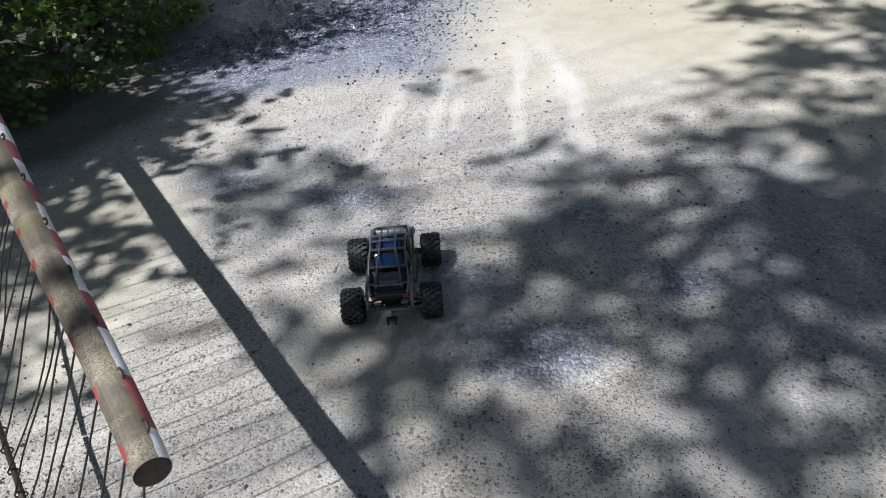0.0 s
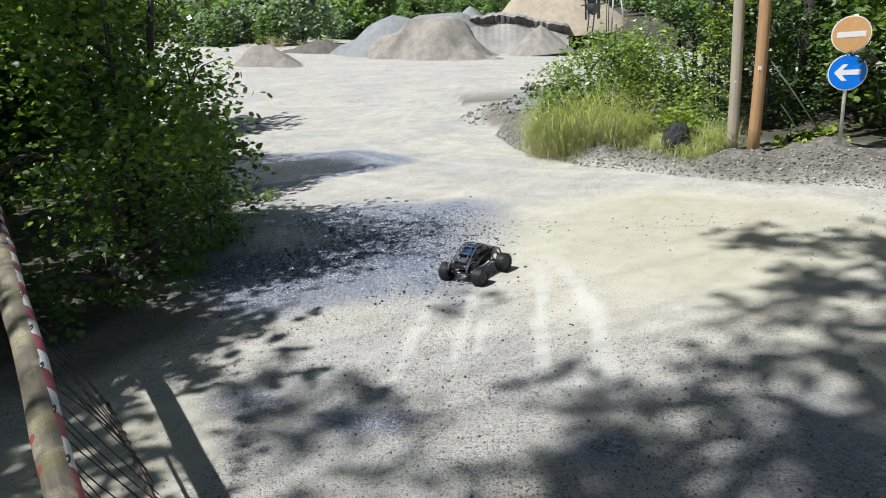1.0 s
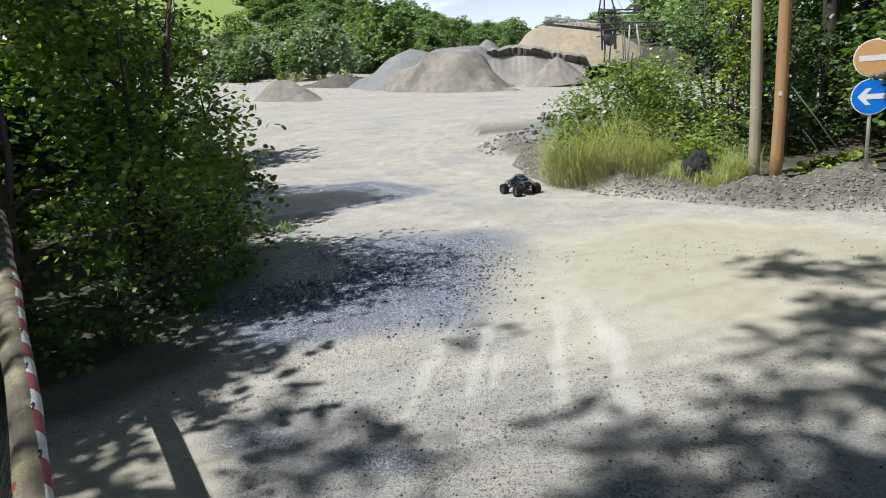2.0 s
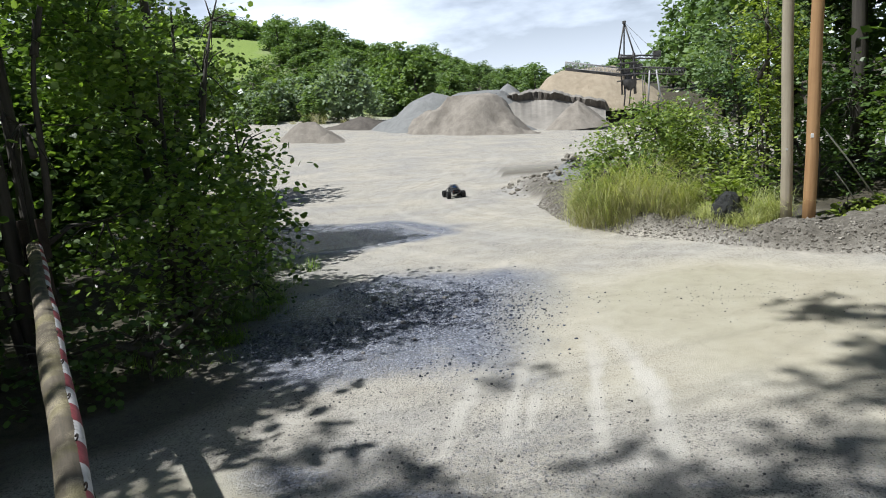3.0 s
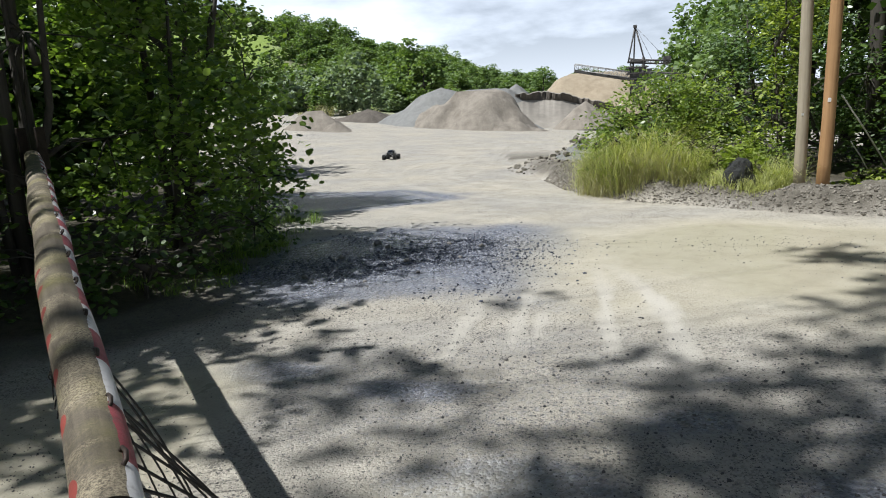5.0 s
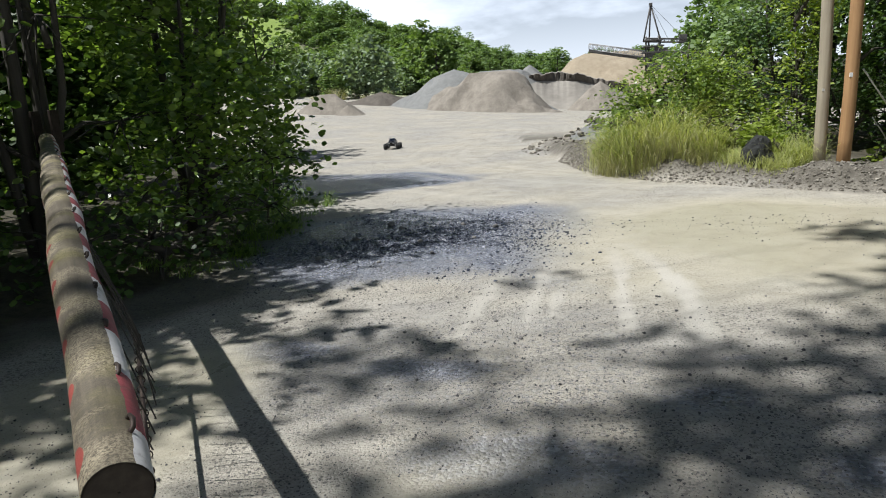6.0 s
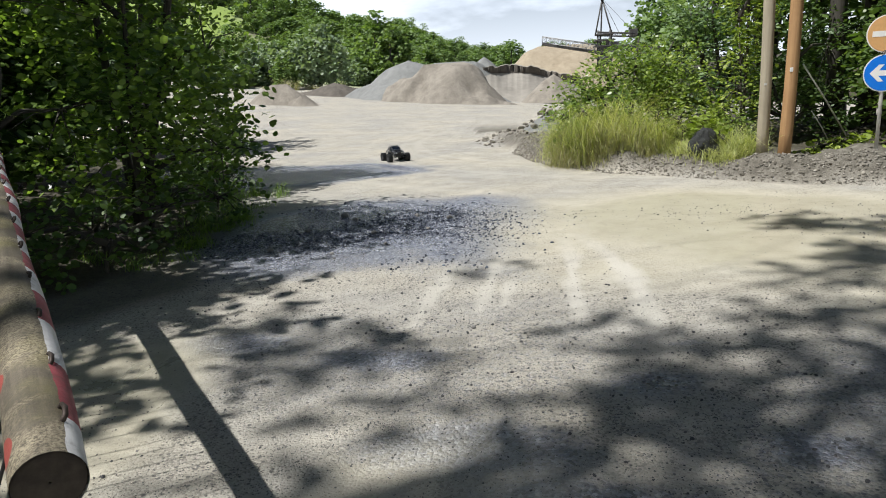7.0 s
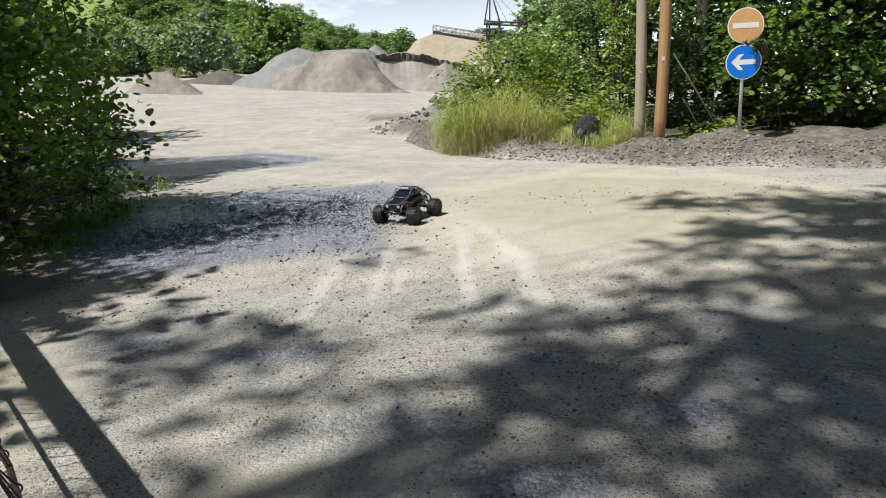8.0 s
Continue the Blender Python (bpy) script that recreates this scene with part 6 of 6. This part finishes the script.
def build_wheel(truck, x, y):
    wheel = new("wheel")
    wheel.parent = truck
    wheel.matrix_basis = pose(x, y, TYRE_R)
    out = 1 if x > 0 else -1
    w = TYRE_W / 2
    bm = bmesh.new()
    lathe(bm, [(-w * 0.72, 0.044), (-w * 0.98, 0.052), (-w, 0.066), (-w * 0.82, 0.0765), (0, 0.078), (w * 0.82, 0.0765), (w, 0.066), (w * 0.98, 0.052), (w * 0.72, 0.044)], 36)
    n = 18
    for i in range(n):
        for row, dx in enumerate((-0.031, -0.011, 0.011, 0.031)):
            a = 2 * math.pi * (i + 0.5 * (row % 2)) / n
            turn = Euler((a, 0, 0)).to_matrix()
            box(bm, turn @ Vector((dx, 0, 0.0795)), (0.0175, 0.0155, 0.0105), 0.0, turn @ Euler((0, 0, 0.5 if dx > 0 else -0.5)).to_matrix())
        for s in (-1, 1):
            a = 2 * math.pi * (i + 0.25) / n
            turn = Euler((a, 0, 0)).to_matrix()
            box(bm, turn @ Vector((s * w * 0.97, 0, 0.069)), (0.008, 0.012, 0.015), 0.0, turn)
    part("tyre", bm, M_RUBBER, wheel, "knobby black rubber tyre")
    bm = bmesh.new()
    lathe(bm, [(-w * 0.6 * out, 0.046), (w * 0.70 * out, 0.046), (w * 0.78 * out, 0.043), (w * 0.55 * out, 0.037), (w * 0.30 * out, 0.016), (w * 0.42 * out, 0.012), (w * 0.42 * out, 0.0005)], 28)
    for i in range(6):
        turn = Euler((2 * math.pi * i / 6, 0, 0)).to_matrix()
        box(bm, turn @ Vector((w * 0.55 * out, 0, 0.026)), (0.012, 0.009, 0.026), 0.0, turn)
    bmesh.ops.recalc_face_normals(bm, faces=bm.faces[:])
    part("rim", bm, M_TRUCK_GREY, wheel, "dusty dark grey six-spoke rim")
    return wheel


def build_truck():
    truck = tagged(new("model_truck"), "dusty black radio-controlled crawler truck with roll cage and knobby tyres", "model truck")
    bm = bmesh.new()
    loft(bm, [(-0.235, 0.03, 0.098, 0.125), (-0.20, 0.045, 0.088, 0.14), (-0.08, 0.055, 0.085, 0.15), (0.10, 0.055, 0.085, 0.15), (0.20, 0.045, 0.09, 0.14), (0.24, 0.032, 0.10, 0.125)], 16)
    part("chassis", bm, M_TRUCK, truck)
    # shell: bonnet, cab and an open bed
    bm = bmesh.new()
    loft(bm, [(0.262, 0.060, 0.155, 0.188), (0.255, 0.080, 0.140, 0.202), (0.20, 0.094, 0.138, 0.218), (0.125, 0.100, 0.138, 0.229), (0.06, 0.103, 0.138, 0.234), (-0.07, 0.103, 0.138, 0.236), (-0.10, 0.102, 0.138, 0.205),
              (-0.21, 0.096, 0.138, 0.196), (-0.245, 0.086, 0.145, 0.188), (-0.252, 0.065, 0.152, 0.180)], 24, 4.5)
    part("body_shell", bm, M_TRUCK, truck, "black scuffed plastic body shell")
    bm = bmesh.new()
    loft(bm, [(0.112, 0.084, 0.225, 0.233), (0.075, 0.086, 0.222, 0.262), (0.035, 0.083, 0.222, 0.288), (0.01, 0.080, 0.222, 0.293), (-0.06, 0.079, 0.222, 0.292), (-0.085, 0.080, 0.222, 0.284), (-0.115, 0.083, 0.21, 0.236)], 24, 5.0)
    cab = part("cab", bm, M_TRUCK, truck)
    bm = bmesh.new()
    panel(bm, [(-0.070, 0.101, 0.244), (0.070, 0.101, 0.244), (0.062, 0.046, 0.286), (-0.062, 0.046, 0.286)], 0.004)
    part("windscreen", bm, M_TRUCK_GLASS, cab, "dark glossy windscreen")
    bm = bmesh.new()
    panel(bm, [(0.066, -0.1145, 0.243), (-0.066, -0.1145, 0.243), (-0.060, -0.0905, 0.281), (0.060, -0.0905, 0.281)], 0.004)
    part("rear_window", bm, M_TRUCK_SKY_GLOSS, cab, "glossy rear window with the sky's blue reflection in its colour")
    bm = bmesh.new()
    panel(bm, [(-0.055, -0.055, 0.2915), (0.055, -0.055, 0.2915), (0.055, 0.02, 0.2925), (-0.055, 0.02, 0.2925)], 0.004)
    part("roof_panel", bm, M_TRUCK_SKY_GLOSS, cab, "glossy black roof panel with the sky's blue reflection in its colour")
    for s in (-1, 1):
        for y0, y1 in ((0.07, 0.0), (-0.008, -0.075)):
            bm = bmesh.new()
            panel(bm, [(s * 0.0865, y0, 0.242), (s * 0.0865, y1, 0.242), (s * 0.0825, y1 + 0.004, 0.280), (s * 0.0825, y0 - 0.022, 0.280)][::s], 0.003)
            part("side_window", bm, M_TRUCK_GLASS, cab)
        bm = bmesh.new()
        lathe(bm, [(0.258, 0.001), (0.262, 0.012), (0.256, 0.016), (0.248, 0.016)], 14, "y")
        bmesh.ops.translate(bm, vec=(s * 0.058, 0.003, 0.180), verts=bm.verts[:])
        part("headlight", bm, M_LAMP, truck, "round clear headlight")
        bm = bmesh.new()
        box(bm, (s * 0.072, -0.2515, 0.168), (0.02, 0.006, 0.014), 0.001)
        part("tail_light", bm, M_AMBER, truck, "small amber tail light")
        # wheel arch, sill and mirror
        for y in AXLES:
            bm = bmesh.new()
            pts = [(s * 0.100, y + 0.088 * math.cos(a), 0.135 + 0.075 * math.sin(a)) for a in (math.pi * k / 10 for k in range(11))]
            tube(bm, pts, 0.008, 6)
            part("wheel_arch", bm, M_TRUCK_GREY, truck)
        bm = bmesh.new()
        tube(bm, [(s * 0.112, 0.11, 0.128), (s * 0.118, 0.05, 0.118), (s * 0.118, -0.06, 0.118), (s * 0.112, -0.11, 0.128)], 0.007, 8)
        part("rock_slider", bm, M_TRUCK_GREY, truck)
    # the cage
    r = 0.0052
    bars = []
    for s in (-1, 1):
        bars += [[(s * 0.088, 0.125, 0.236), (s * 0.084, 0.05, 0.297), (s * 0.080, 0.0, 0.308), (s * 0.079, -0.07, 0.306), (s * 0.084, -0.13, 0.276), (s * 0.090, -0.215, 0.222), (s * 0.082, -0.255, 0.19)],
                 [(s * 0.036, 0.055, 0.302), (s * 0.036, 0.0, 0.312), (s * 0.036, -0.075, 0.308), (s * 0.05, -0.16, 0.262), (s * 0.058, -0.235, 0.212)],
                 [(s * 0.088, 0.125, 0.236), (s * 0.09, 0.20, 0.228), (s * 0.074, 0.262, 0.196)],
                 [(s * 0.084, -0.09, 0.296), (s * 0.100, -0.10, 0.215)],
                 [(s * 0.100, -0.10, 0.220), (s * 0.097, -0.17, 0.232), (s * 0.092, -0.215, 0.222)]]
    bars += [[(-0.082, 0.04, 0.300), (0.082, 0.04, 0.300)], [(-0.080, -0.015, 0.310), (0.080, -0.015, 0.310)], [(-0.080, -0.075, 0.306), (0.080, -0.075, 0.306)],
             [(-0.088, -0.15, 0.262), (0.088, -0.15, 0.262)], [(-0.091, -0.215, 0.222), (-0.05, -0.235, 0.226), (0.05, -0.235, 0.226), (0.091, -0.215, 0.222)],
             [(-0.074, 0.262, 0.196), (0.074, 0.262, 0.196)], [(-0.088, 0.125, 0.238), (0.088, 0.125, 0.238)]]
    for b in bars:
        bm = bmesh.new()
        tube(bm, b, r, 7)
        part("cage_bar", bm, M_TRUCK_GREY, truck, "dusty grey cage bar")
    for x in (-0.045, -0.015, 0.015, 0.045):
        bm = bmesh.new()
        box(bm, (x, 0.052, 0.312), (0.022, 0.012, 0.016), 0.002)
        part("roof_lamp", bm, M_LAMP, truck, "small roof lamp")
    # bed floor with a spare box, bumpers, hitch
    bm = bmesh.new()
    box(bm, (0, -0.165, 0.205), (0.09, 0.07, 0.03), 0.006)
    part("gear_box", bm, M_TRUCK_GREY, truck)
    for y, s in ((0.285, 1), (-0.275, -1)):
        bm = bmesh.new()
        tube(bm, [(-0.085, y - 0.035 * s, 0.125), (-0.07, y, 0.13), (0.07, y, 0.13), (0.085, y - 0.035 * s, 0.125)], 0.009, 8)
        for x in (-0.04, 0.04):
            tube(bm, [(x, y, 0.13), (x, y - 0.06 * s, 0.115)], 0.007, 6)
        part("bumper", bm, M_TRUCK, truck)
    bm = bmesh.new()
    tube(bm, [(-0.055, -0.262, 0.105), (0.055, -0.262, 0.105)], 0.004, 6)
    part("bumper_rail", bm, M_CHROME, truck, "shiny metal rail")
    bm = bmesh.new()
    box(bm, (0, -0.292, 0.075), (0.05, 0.02, 0.012), 0.003)
    box(bm, (-0.018, -0.302, 0.068), (0.01, 0.024, 0.022), 0.002)
    box(bm, (0.018, -0.302, 0.068), (0.01, 0.024, 0.022), 0.002)
    part("tow_hitch", bm, M_RUST, truck)
    # axles, arms and shocks
    for y in AXLES:
        for s in (-1, 1):
            for dy in (-0.028, 0.028):
                bm = bmesh.new()
                tube(bm, [(s * 0.04, y + dy, 0.092), (s * 0.145, y + dy * 0.35, 0.078)], 0.006, 6)
                part("suspension_arm", bm, M_TRUCK, truck)
            bm = bmesh.new()
            tube(bm, [(s * 0.03, y, 0.09), (s * 0.15, y, TYRE_R)], 0.005, 6)
            part("drive_shaft", bm, M_CHROME, truck)
            d = -0.05 if y > 0 else 0.05
            bm = bmesh.new()
            a, b = Vector((s * 0.06, y + d, 0.178)), Vector((s * 0.122, y + d * 0.6, 0.088))
            tube(bm, [a, b], 0.0045, 6)
            turns = 7
            pts = []
            side = (b - a).orthogonal().normalized()
            up = (b - a).normalized().cross(side)
            for k in range(turns * 8 + 1):
                q = 2 * math.pi * k / 8
                pts.append(a.lerp(b, 0.1 + 0.75 * k / (turns * 8)) + (side * math.cos(q) + up * math.sin(q)) * 0.0095)
            tube(bm, pts, 0.0018, 4)
            part("shock_absorber", bm, M_CHROME, truck, "metal shock absorber with coil spring")
    truck.scale = (0.94, 0.94, 0.94)
    wheels = [build_wheel(truck, s * TRACK, y) for y in AXLES for s in (-1, 1)]
    return truck, wheels


# seconds, place on the yard, heading (0 away from the barrier, 90 to the left, 180 back towards it), nose-up lean
DRIVE = [(0.0, -0.165, 2.29, 4, 1), (0.1, -0.18, 2.46, 1, 2), (0.3, -0.21, 2.87, -6, 3), (0.5, -0.185, 3.28, -9, 3), (0.7, -0.14, 3.86, -22, 3), (0.9, -0.05, 4.90, -31, 2), (1.0, -0.01, 5.42, -32, 2),
         (1.1, 0.09, 5.90, -32, 1), (1.2, 0.18, 6.40, -28, 1), (1.5, 0.42, 7.95, -8, 0), (1.8, 0.42, 9.4, 18, 0), (2.1, 0.12, 10.7, 40, 0), (2.3, -0.14, 11.5, 48, 0), (2.5, -0.65, 12.65, 40, 0),
         (2.9, -1.60, 14.8, 22, 0), (3.2, -2.15, 16.5, 28, 0), (3.5, -2.65, 18.1, 45, 0), (3.8, -3.15, 19.4, 75, 0), (4.1, -3.70, 19.9, 108, 0), (4.4, -4.05, 20.2, 148, 0), (4.7, -4.35, 20.6, 168, 0)]
DRIVE += [(5.2, -4.55, 20.1, 175, 0), (5.8, -4.40, 18.75, 180, 0), (6.2, -4.17, 17.3, 192, 0), (6.5, -3.52, 15.45, 208, 0), (6.8, -2.68, 14.0, 213, 0), (7.0, -2.10, 12.75, 208, 0), (7.1, -1.83, 12.1, 202, 0), (7.4, -0.74, 9.80, 186, 0),
          (7.6, -0.32, 8.30, 178, 0), (7.8, -0.03, 7.0, 164, -1), (8.0, 0.13, 6.03, 149, -1)]


def build_all():
    build_ground()
    build_hill()
    build_heaps()
    build_plant()
    build_far_wood()
    build_left_wood()
    build_right_wood()
    build_shade_trees()
    build_back_wood()
    build_grass()
    build_poles()
    build_sign()
    build_barrier()
    build_curtain()
    scatter_stones()
    return build_truck()


TRUCK, WHEELS = build_all()


def motions():
    times = [round(0.1 * i, 2) for i in range(81)]
    for ob, ua, ub in CURTAIN_PARTS:
        walk(ob, [(t, wire_pose(ua, t) if ub is None else rod_pose(ua, ub, t)) for t in times])
    walk(TRUCK, [(t, pose(x, y, height(x, y) - 0.003, lean, 0, a)) for t, x, y, a, lean in DRIVE])
    # the wheels roll with the way covered, never more than 70 degrees from one picture to the next
    dt, dx, dy = (np.array([d[k] for d in DRIVE], float) for k in (0, 1, 2))
    fine = np.arange(241) / FPS
    way = np.hypot(np.diff(np.interp(fine, dt, dx)), np.diff(np.interp(fine, dt, dy)))
    turn = np.concatenate([[0], np.cumsum(np.minimum(np.degrees(way / TYRE_R), 70))])
    for wheel in WHEELS:
        x, y, z = wheel.location
        walk(wheel, [(t, pose(x, y, z, -a, 0, 0)) for t, a in zip(fine, turn)])


motions()
